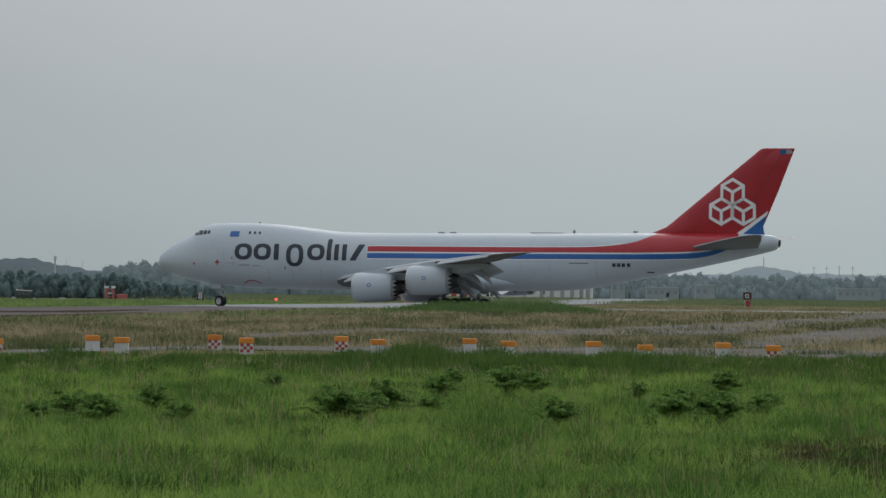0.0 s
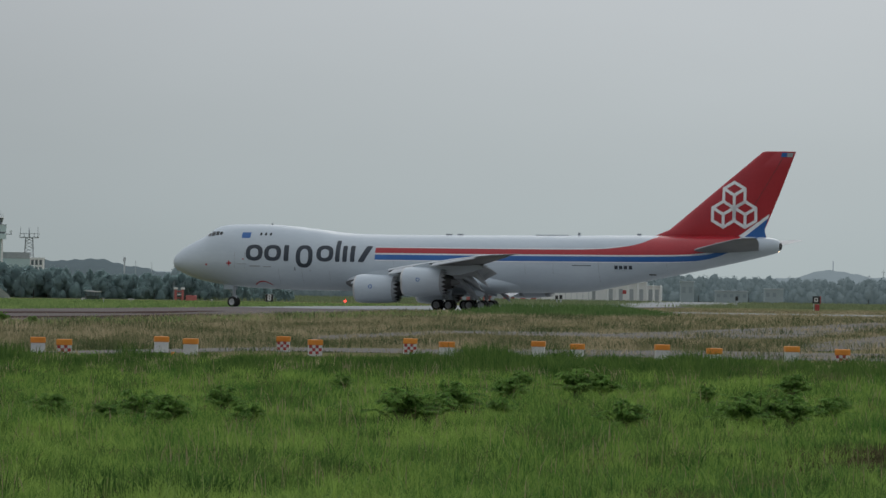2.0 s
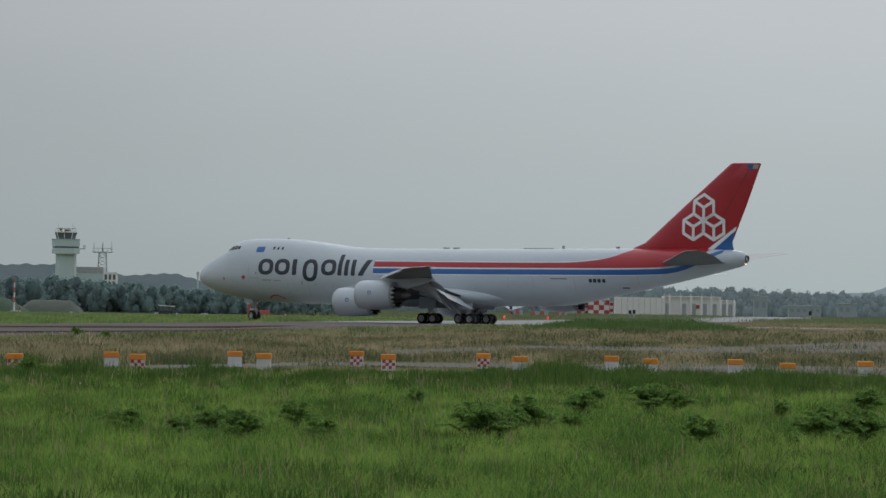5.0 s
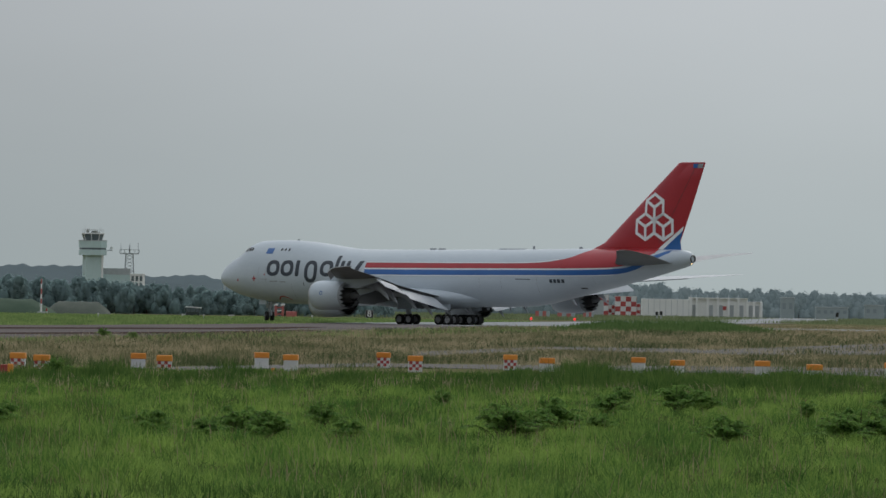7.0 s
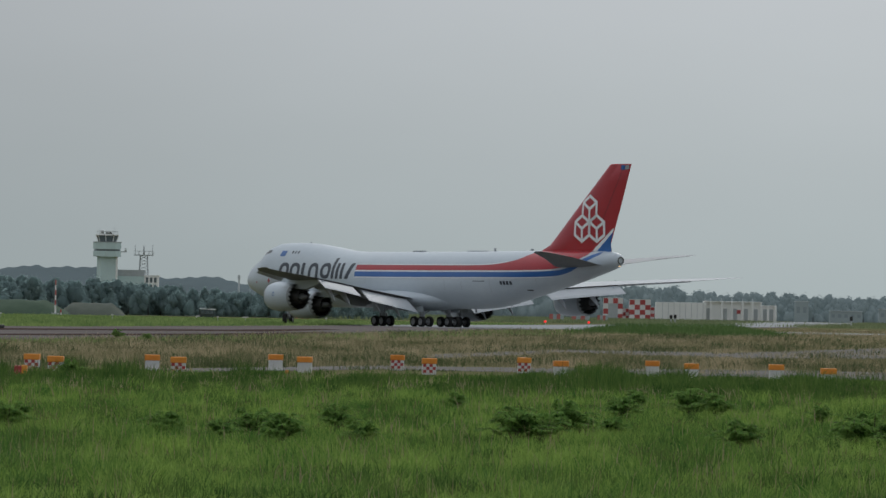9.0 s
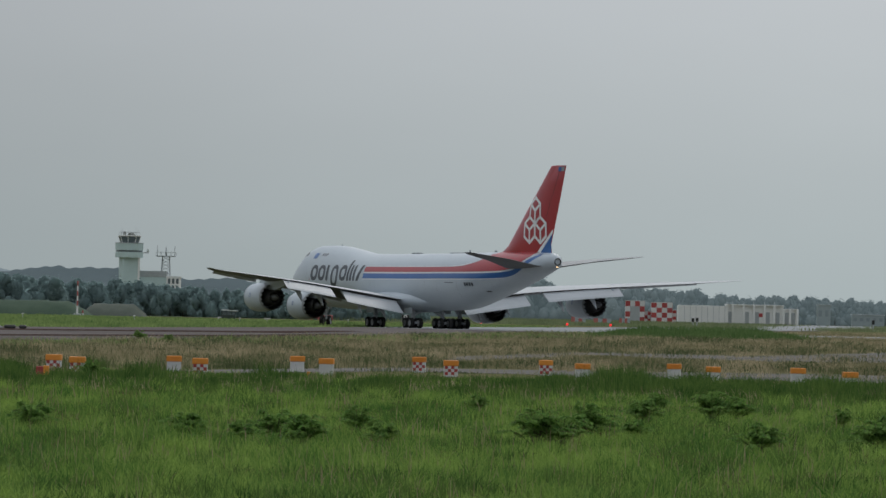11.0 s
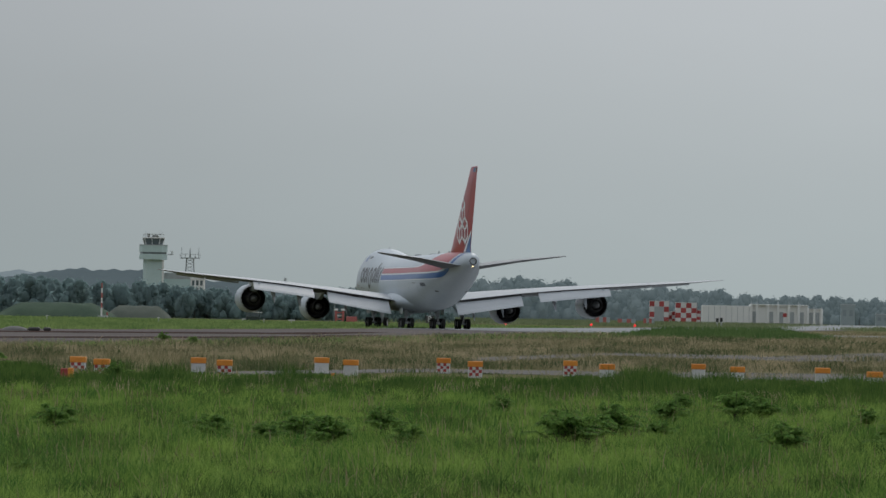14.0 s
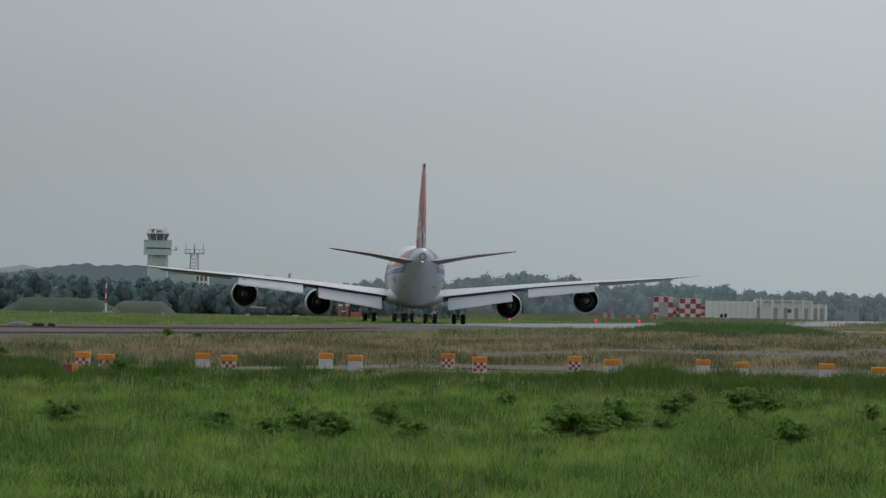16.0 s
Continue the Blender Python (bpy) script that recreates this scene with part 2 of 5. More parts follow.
# station, belly, crown, half width, height of the widest place
BODY = ((0.0, 5.02, 5.42, 0.22, 5.22), (0.22, 4.55, 5.92, 0.80, 5.20), (0.6, 4.27, 6.33, 1.28, 5.2), (1.5, 3.85, 7.05, 1.95, 5.2), (2.6, 3.45, 7.66, 2.42, 5.25),
        (3.9, 3.08, 8.28, 2.80, 5.3), (4.7, 2.92, 8.80, 2.95, 5.35), (5.5, 2.79, 9.38, 3.05, 5.4), (6.4, 2.65, 9.68, 3.13, 5.4), (7.6, 2.52, 9.80, 3.2, 5.4),
        (10.0, 2.33, 9.85, 3.25, 5.4), (12.5, 2.23, 9.83, 3.25, 5.4), (15.3, 2.14, 9.66, 3.25, 5.42), (18.7, 2.12, 9.30, 3.25, 5.45),
        (22.0, 2.12, 8.93, 3.25, 5.5), (26.0, 2.14, 8.83, 3.25, 5.5), (35.0, 2.14, 8.86, 3.25, 5.5), (44.0, 2.18, 8.92, 3.25, 5.55),
        (48.0, 2.24, 8.95, 3.25, 5.6), (51.7, 2.45, 9.0, 3.23, 5.75), (56.0, 3.25, 9.06, 3.12, 6.15), (61.2, 4.28, 9.10, 2.72, 6.7),
        (67.3, 5.58, 9.12, 2.0, 7.35), (71.0, 6.42, 9.06, 1.38, 7.75), (73.2, 6.96, 8.98, 0.98, 7.95), (74.1, 7.24, 8.78, 0.72, 8.0), (74.45, 7.5, 8.5, 0.45, 8.0))


def body_ring(x, grow=0.0, n=48):
    zb, zt, w, zw = curve_table(BODY, x)
    ring = []
    for j in range(n):
        a = 2 * math.pi * j / n
        s, c = math.sin(a), math.cos(a)
        z = zw + (zt - zw + grow) * s if s >= 0 else zw + (zw - zb + grow) * s
        ring.append((x - MID, (w + grow) * c, z))
    return ring


def on_body(x, z, side, grow=0.02):
    """The point of the skin at a station and a height, on one side."""
    zb, zt, w, zw = curve_table(BODY, x)
    k = (z - zw) / ((zt - zw + grow) if z >= zw else (zw - zb + grow))
    return (x - MID, side * (w + grow) * math.sqrt(max(0.0, 1 - k * k)), z)


stations = [0.0, 0.08, 0.22, 0.4] + [0.6 + 0.45 * i for i in range(17)] + [8.5 + 1.3 * i for i in range(46)] + [68.6, 70, 71.2, 72.2, 73, 73.6, 74.1, 74.3, 74.45]
part("fuselage", mesh_of("fuselage", *loft([body_ring(x) for x in stations])), WHITE, jet, "white painted fuselage with a raised upper deck")

# fairing where the wing meets the belly
rings = []
for i in range(25):
    x = 19.5 + i * 1.2
    k = math.sin(math.pi * (i + 0.15) / 24.3) ** 0.55
    rings.append([(x - MID, 3.72 * k * math.cos(a) * (0.55 + 0.45 * k), 3.25 + (1.75 if math.sin(a) > 0 else 1.4) * k * math.sin(a)) for a in [2 * math.pi * j / 28 for j in range(28)]])
part("wing_fairing", mesh_of("wing_fairing", *loft(rings)), WHITE, jet, "smooth fairing at the wing root")


def skin_band(low, high, x0, x1, side, rows=6, step=0.6, grow=0.02):
    """A painted band on the skin between two lines of height over the stations."""
    n = max(2, int((x1 - x0) / step))
    verts, faces = [], []
    for i in range(n + 1):
        x = x0 + (x1 - x0) * i / n
        crown = curve_table(BODY, x)[1] + grow
        a, b = curve_table(low, x)[0], min(curve_table(high, x)[0], crown)
        a = min(a, b)
        verts += [on_body(x, a + (b - a) * (1 - (1 - j / rows) ** 1.6), side, grow) for j in range(rows + 1)]
    for i in range(n):
        for j in range(rows):
            a = i * (rows + 1) + j
            faces.append((a, a + 1, a + rows + 2, a + rows + 1))
    return mesh_of("band", verts, faces)


RED_LOW = ((26, 6.63), (40, 6.66), (49.8, 6.72), (56, 6.75), (61, 6.82), (64.5, 6.95), (67.0, 7.35), (70.0, 8.7), (72.5, 9.3))
RED_HIGH = ((26, 7.23), (40, 7.25), (49.8, 7.30), (53.8, 7.42), (56.5, 7.72), (58.2, 8.10), (59.6, 8.7), (61.0, 9.4), (73, 9.6))
BLUE_LOW = ((26, 5.84), (40, 5.87), (49.8, 5.93), (56, 5.96), (61, 6.0), (64.5, 6.12), (67.5, 6.7), (70.3, 8.0), (72.5, 9.0))
BLUE_HIGH = ((26, 6.43), (40, 6.46), (49.8, 6.52), (56, 6.55), (61, 6.62), (64.5, 6.75), (67.0, 7.1), (70.2, 8.5), (72.5, 9.3))
for side in (-1, 1):
    part("red_stripe", skin_band(RED_LOW, RED_HIGH, 26.15, 69.8, side, rows=10, step=0.4), RED, jet, "red stripe that sweeps up into the fin")
    for low, high in ((6.47, 6.59), (5.72, 5.80), (7.28, 7.36)):
        k = low - 6.63
        lo = tuple((x, z + k) for x, z in (RED_LOW[:6] if low < 7 else tuple((x, z - 0.6) for x, z in RED_HIGH[:5])))
        hi = tuple((x, z + high - low) for x, z in lo)
        part("white_line", skin_band(lo, hi, 26.15, lo[-1][0], side, rows=2, step=0.5), BRIGHT, jet, "thin white line beside the stripes")
    part("blue_stripe", skin_band(BLUE_LOW, BLUE_HIGH, 26.15, 71.8, side, step=0.4), BLUE, jet, "blue stripe below the red one")


def skin_shape(rows, side, grow=0.024, cols=5):
    """A painted shape on the skin: rows of (z, x0, x1)."""
    verts, faces = [], []
    for z, x0, x1 in rows:
        verts += [on_body(x0 + (x1 - x0) * i / cols, z, side, grow) for i in range(cols + 1)]
    for r in range(len(rows) - 1):
        for i in range(cols):
            a = r * (cols + 1) + i
            faces.append((a, a + 1, a + cols + 2, a + cols + 1))
    return verts, faces


def round_block(x0, x1, z0, z1, r, n=18):
    out = []
    for i in range(n + 1):
        z = z0 + (z1 - z0) * 0.5 * (1 - math.cos(math.pi * i / n))
        e = min(z - z0, z1 - z)
        cut = r - math.sqrt(max(0.0, r * r - (r - e) ** 2)) if e < r else 0.0
        out.append((z, x0 + cut, x1 - cut))
    return out


def skin_ring(xc, zc, rx, rz, wall, side, n=36):
    verts, faces = [], []
    for j in range(n):
        c, s = math.cos(2 * math.pi * j / n), math.sin(2 * math.pi * j / n)
        c2, s2 = math.copysign(abs(c) ** 0.8, c), math.copysign(abs(s) ** 0.8, s)
        verts += [on_body(xc + (rx - w) * c2, zc + (rz - w * 0.8) * s2, side, 0.024) for w in (0, wall / 2, wall)]
    for j in range(n):
        a, b = 3 * j, 3 * ((j + 1) % n)
        faces += [(a, b, b + 1, a + 1), (a + 1, b + 1, b + 2, a + 2)]
    return verts, faces


# the title, as plain loops and bars of its size and colour
LOW, HIGH = 5.52, 7.42
for side in (-1, 1):
    for xc, zc in ((11.15, 6.47), (13.45, 6.47), (17.4, 6.1), (19.95, 6.47)):
        part("title_loop", mesh_of("loop", *skin_ring(xc, zc, 1.05, 0.95 if zc > 6.2 else 1.32, 0.54, side)), NAVY, jet, "dark rounded loop of the painted title")
    for x0, x1, z0, z1, lean in ((14.85, 15.45, LOW, HIGH, 0.0), (21.25, 21.8, LOW, 8.02, 0.0), (22.15, 22.7, LOW, HIGH, 0.0), (23.1, 23.65, LOW, HIGH, 0.0), (24.55, 25.3, LOW, HIGH, 0.55)):
        rows = [(z, a + lean * (z - 6.47), b + lean * (z - 6.47)) for z, a, b in round_block(x0, x1, z0, z1, 0.12)]
        part("title_bar", mesh_of("bar", *skin_shape(rows, side)), NAVY, jet, "dark bar of the painted title")
    part("flag_mark", mesh_of("flag", *skin_shape(round_block(9.32, 10.42, 8.2, 8.86, 0.03), side)), BLUE, jet, "small blue rectangle")
    for x in (11.55, 12.15, 12.75):
        part("upper_deck_window", mesh_of("window", *skin_shape(round_block(x, x + 0.26, 8.52, 8.86, 0.1, 8), side)), GLASS, jet)
    for x in (55.4, 55.95, 56.5, 57.1):
        part("registration_bar", mesh_of("bar", *skin_shape(round_block(x, x + 0.4, 5.08, 5.5, 0.03, 6), side)), NAVY, jet)
    part("door_marking", mesh_of("line", *skin_shape(round_block(50.3, 52.6, 5.42, 5.5, 0.03, 4), side)), NAVY, jet)
    # small markings on the nose
    for x0, x1, z0, z1, mat in ((7.7, 8.3, 5.12, 5.28, RED), (7.92, 8.08, 4.9, 5.5, RED), (5.0, 5.22, 4.88, 5.12, RED), (9.0, 10.2, 5.1, 5.16, GREY), (10.6, 11.9, 4.82, 4.95, GREY),
                               (12.3, 13.3, 4.78, 4.88, GREY), (16.2, 16.3, 4.4, 4.8, NAVY), (18.1, 18.18, 4.3, 4.6, GREY), (9.7, 9.85, 5.6, 5.8, RED)):
        part("skin_marking", mesh_of("mark", *skin_shape(round_block(x0, x1, z0, z1, 0.02, 4), side, cols=2)), mat, jet)
    # red arch on the belly skin behind the nose gear
    verts, faces = [], []
    for i in range(13):
        k = i / 12
        x, z = 10.9 + 2.2 * k, 2.62 + 0.42 * math.sin(math.pi * k)
        verts += [on_body(x, z, side, 0.024), on_body(x, z + 0.13, side, 0.024)]
    faces = [(2 * i, 2 * i + 1, 2 * i + 3, 2 * i + 2) for i in range(12)]
    part("belly_marking", mesh_of("arch", verts, faces), RED, jet)
    # flight deck windows
    for x0, x1, z0, z1 in ((4.75, 5.25, 8.36, 8.72), (5.32, 5.85, 8.42, 8.92), (5.95, 6.35, 8.5, 8.95), (6.45, 6.8, 8.55, 8.92)):
        part("cockpit_window", mesh_of("window", *skin_shape(round_block(x0, x1, z0, z1, 0.08, 8), side)), GLASS, jet, "dark flight deck window")
    # door outlines and panel seams
    for x0, z0, z1 in ((8.7, 4.6, 6.6), (9.95, 4.6, 6.6), (44.6, 4.4, 5.6), (48.0, 4.4, 5.6), (14.2, 2.9, 4.6), (17.1, 2.9, 4.6), (28.5, 5.0, 5.7), (53.5, 3.6, 5.9), (61.5, 5.0, 6.1), (20.5, 3.2, 4.6)):
        part("panel_seam", mesh_of("seam", *skin_shape(round_block(x0, x0 + 0.03, z0, z1, 0.01, 12), side, cols=1)), GREY, jet)

for side in (-1, 1):
    part("belly_vent", mesh_of("vent", *skin_shape(round_block(59.3, 60.1, 4.42, 4.56, 0.05, 6), side)), SOOT_AND_SHADE, jet, "small dark belly vent")
# aerials on the crown
for x, l, h in ((12.3, 0.22, 0.16), (34.3, 0.7, 0.14), (35.7, 0.7, 0.14), (47.0, 4.0, 0.10), (50.2, 0.3, 0.35), (57.5, 0.5, 0.22)):
    z = curve_table(BODY, x)[1]
    part("aerial", box(bmesh.new(), x - l / 2 - MID, x + l / 2 - MID, -0.05 - 0.2 * (h < 0.15), 0.05 + 0.2 * (h < 0.15), z - 0.08, z + h, 0.03), PALE if h < 0.12 else GREY, jet)
for x, l, h in ((43.0, 0.4, 0.4), (46.5, 0.3, 0.45)):
    part("belly_aerial", box(bmesh.new(), x - MID, x + l - MID, -0.03, 0.03, 1.8, 2.3, 0.02), GREY, jet)


# ---- wings, tailplane and fin: sections of (span, leading edge, chord, height, thickness ratio) ----
def foil(chord, ratio, n=12):
    up = []
    for i in range(n + 1):
        k = 0.5 * (1 - math.cos(math.pi * i / n))
        t = 5 * ratio * (0.2969 * math.sqrt(k) - 0.126 * k - 0.3516 * k * k + 0.2843 * k**3 - 0.1015 * k**4)
        up.append((k, t))
    return [(k * chord, t * chord) for k, t in reversed(up)] + [(k * chord, -0.8 * t * chord) for k, t in up[1:]]


def wing_mesh(sections, side, top, droop=0.0):
    rings = []
    for y, le, chord, z, ratio in sections:
        rings.append([(le + px - MID, side * y, z + pz - droop * px) for px, pz in foil(chord, ratio)])
    me = mesh_of("wing", *loft(rings))
    me.materials.append(top)
    me.materials.append(UNDER)
    # faces turned down take a darker grey: underside shade put into the colour
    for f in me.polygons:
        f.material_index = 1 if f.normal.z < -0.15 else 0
    return me


WING = ((1.5, 21.6, 16.8, 3.05, 0.115), (3.2, 23.0, 15.4, 3.35, 0.115), (7.0, 26.3, 12.7, 3.85, 0.11), (12.5, 31.0, 9.4, 4.55, 0.105), (17.0, 34.9, 8.0, 5.02, 0.10),
        (22.0, 39.2, 6.5, 5.46, 0.095), (27.0, 43.5, 5.1, 5.86, 0.09), (31.0, 47.0, 3.9, 6.18, 0.085), (32.8, 49.4, 2.5, 6.36, 0.08), (34.2, 52.5, 0.95, 6.5, 0.07))


def wing_at(y):
    return lerp_table(WING, y)


def slab_wing(sections, side):
    """A control surface: sections of (span, front x, front z, rear x, rear z, thickness)."""
    rings = []
    for y, xa, za, xb, zb, th in sections:
        d = Vector((xb - xa, 0, zb - za))
        nrm = Vector((-d.z, 0, d.x)).normalized()
        ring = []
        for k, w in ((0, 0.0), (0.04, 0.7), (0.15, 1.0), (0.5, 0.7), (1.0, 0.08), (1.0, -0.08), (0.5, -0.45), (0.15, -0.6), (0.04, -0.45)):
            p = Vector((xa, 0, za)) + d * k + nrm * (w * th / 2)
            ring.append((p.x - MID, side * y, p.z))
        rings.append(ring)
    return mesh_of("surface", *loft(rings))


def trailing(y):
    le, c, z, r = wing_at(y)
    return le + c, z


for side in (-1, 1):
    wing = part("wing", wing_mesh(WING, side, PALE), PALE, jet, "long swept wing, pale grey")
    for name, y0, y1, fore, chord, drop in (("inboard_flap", 4.1, 11.9, 0.9, 2.35, 0.50), ("outboard_flap", 13.8, 21.7, 0.6, 1.6, 0.42)):
        secs = []
        for i in range(5):
            y = y0 + (y1 - y0) * i / 4
            x, z = trailing(y)
            c = chord * (1.12 - 0.24 * i / 4)
            secs.append((y, x - fore + 0.25, z - 0.22, x - fore + 0.25 + c * math.cos(drop), z - 0.22 - c * math.sin(drop), 0.32))
        flap = part(name, slab_wing(secs, side), PALE, wing, "lowered flap, pale grey")
        secs = [(y, xb - 0.12, zb + 0.04, xb + 0.42, zb - 0.30, 0.14) for y, xa, za, xb, zb, th in secs]
        part("flap_tab", slab_wing(secs, side), PALE, wing, "rear flap segment hanging lower")
    # leading edge flaps, lowered ahead of the wing
    for y0, y1 in ((5.0, 10.2), (13.4, 19.2), (22.6, 27.2), (27.3, 31.2)):
        secs = []
        for y in (y0, (y0 + y1) / 2, y1):
            le, c, z, r = wing_at(y)
            q = min(1.0, c / 8)
            secs.append((y, le - 0.75 * q, z - 0.62 * q, le + 0.25, z + 0.13 * q, 0.2))
        part("leading_edge_flap", slab_wing(secs, side), PALE, wing, "lowered leading edge flap")
    # flap track fairings, drooped with the flaps
    for y, l, r in ((6.2, 4.6, 0.34), (9.6, 4.4, 0.32), (15.6, 4.2, 0.42), (19.0, 4.0, 0.40)):
        x, z = trailing(y)
        rings = []
        for i in range(12):
            k = i / 11
            rr = r * max(0.04, math.sin(math.pi * min(1, 0.08 + k * 0.92)) ** 0.6)
            cx, cz = x - l * 0.72 + l * k, z - 0.62 - 0.02 * l * k - (max(0, k - 0.45) ** 1.3) * l * 0.95
            rings.append([(cx - MID, side * y + 0.7 * rr * math.cos(a), cz + 1.25 * rr * math.sin(a)) for a in [2 * math.pi * j / 12 for j in range(12)]])
        part("flap_fairing", mesh_of("fairing", *loft(rings)), PALE, wing, "pointed flap track fairing")
    # dark strips closing the flap gaps, in place of the shade there
    for y0, y1 in ((4.1, 11.9), (13.8, 21.7)):
        secs = []
        for y in (y0, y1):
            x, z = trailing(y)
            secs.append((y, x - 0.34, z - 0.01, x - 0.28, z - 0.36, 0.05))
        part("cove_shade", slab_wing(secs, side), SOOT_AND_SHADE, wing, "dark strip in place of shade ahead of the flap")
    # tailplane
    tail = ((0.6, 63.2, 9.2, 7.2, 0.10), (1.6, 64.1, 8.2, 7.3, 0.10), (6.0, 68.2, 5.3, 8.1, 0.09), (10.4, 72.0, 2.4, 8.7, 0.085), (11.05, 73.0, 1.3, 8.80, 0.07))
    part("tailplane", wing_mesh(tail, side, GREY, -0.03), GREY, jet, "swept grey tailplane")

FIN = ((8.3, 56.5, 17.0, 0.05), (9.0, 59.2, 13.6, 0.075), (9.75, 61.1, 11.4, 0.10), (11.0, 62.65, 10.4, 0.105), (14.0, 66.25, 8.05, 0.105), (17.0, 69.9, 5.55, 0.10), (18.9, 72.2, 3.98, 0.095), (19.0, 72.6, 3.5, 0.06))


def fin_side(x, z, side, grow=0.02):
    le, c, r = lerp_table(FIN, z)
    k = max(0.0, min(1.0, (x - le) / c))
    t = 5 * r * (0.2969 * math.sqrt(k) - 0.126 * k - 0.3516 * k * k + 0.2843 * k**3 - 0.1015 * k**4)
    return (x - MID, side * (t * c + grow), z)


rings = []
for z, le, c, r in FIN:
    f = foil(c, r)
    n = len(f)
    rings.append([(le + px - MID, (1 if i <= n // 2 else -1) * abs(pz) / (1 if i <= n // 2 else 0.8), z) for i, (px, pz) in enumerate(f)])
fin = part("fin", mesh_of("fin", *loft(rings)), RED, jet, "tall red tail fin with a white emblem")


def fin_shape(corners, side, grow=0.02, rows=10, cols=8):
    """A painted four-cornered patch on the fin."""
    (ax, az), (bx, bz), (cx, cz), (dx, dz) = corners
    verts, faces = [], []
    for i in range(rows + 1):
        for j in range(cols + 1):
            u, v = i / rows, j / cols
            x = (ax * (1 - u) + dx * u) * (1 - v) + (bx * (1 - u) + cx * u) * v
            z = (az * (1 - u) + dz * u) * (1 - v) + (bz * (1 - u) + cz * u) * v
            verts.append(fin_side(x, z, side, grow))
    for i in range(rows):
        for j in range(cols):
            a = i * (cols + 1) + j
            faces.append((a, a + 1, a + cols + 2, a + cols + 1))
    return mesh_of("patch", verts, faces)


for side in (-1, 1):
    part("white_band", fin_shape(((68.4, 8.3), (69.3, 8.3), (73.0, 11.25), (73.15, 11.75)), side), BRIGHT, fin, "white edge line low on the fin")
    part("blue_band", fin_shape(((69.3, 8.3), (72.9, 8.4), (72.55, 9.9), (73.0, 11.25)), side), BLUE, fin, "blue stripe low on the fin")
    # the emblem: three joined hexagons with spokes, as plain bars
    R = 1.49
    for hx, hz in ((69.0, 13.88), (67.71, 11.65), (70.29, 11.65)):
        tips = [(hx + R * 0.98 * math.sin(k * math.pi / 3), hz + R * math.cos(k * math.pi / 3)) for k in range(6)]
        ends = [(tips[k], tips[(k + 1) % 6]) for k in range(6)] + [(tips[k], (hx, hz)) for k in (1, 3, 5)]
        for (x0, z0), (x1, z1) in ends:
            dx, dz = x1 - x0, z1 - z0
            q = math.hypot(dx, dz)
            dx, dz = dx / q, dz / q
            w = 0.175
            x0, z0, x1, z1 = x0 - dx * 0.1, z0 - dz * 0.1, x1 + dx * 0.1, z1 + dz * 0.1
            part("emblem_bar", fin_shape(((x0 - dz * w, z0 + dx * w), (x0 + dz * w, z0 - dx * w), (x1 + dz * w, z1 - dx * w), (x1 - dz * w, z1 + dx * w)), side, 0.03, 6, 2), BRIGHT, fin)
    for x0, x1, mat in ((74.45, 75.1, BLUE), (75.15, 75.8, GREY)):
        part("fin_mark", fin_shape(((x0, 18.35), (x1, 18.35), (x1 + 0.1, 18.85), (x0 + 0.1, 18.85)), side, 0.03, 3, 3), mat, fin)
    part("rudder_seam", fin_shape(((69.6, 9.8), (69.66, 9.8), (74.98, 18.7), (74.92, 18.7)), side, 0.015, 12, 1), SOOT_AND_SHADE, fin)

# tail cone: exhaust of the auxiliary power unit and the white tail light
part("tail_exhaust", mesh_of("pipe", *loft([[(73.85 - MID + x, r * c, 8.0 + r * s) for c, s in [(math.cos(2 * math.pi * j / 24), math.sin(2 * math.pi * j / 24)) for j in range(24)]]
                                            for x, r in ((0, 0.42), (0.70, 0.42), (0.75, 0.39), (0.70, 0.34), (0.1, 0.28))])), SOOT_AND_SHADE, jet, "dark exhaust at the tail cone")
bm = bmesh.new()
bmesh.ops.create_icosphere(bm, subdivisions=2, radius=0.09, matrix=Matrix.Translation((74.3 - MID, 0, 7.44)))
part("tail_light", bm, TAIL_LIGHT, jet, "lit warm white tail light")


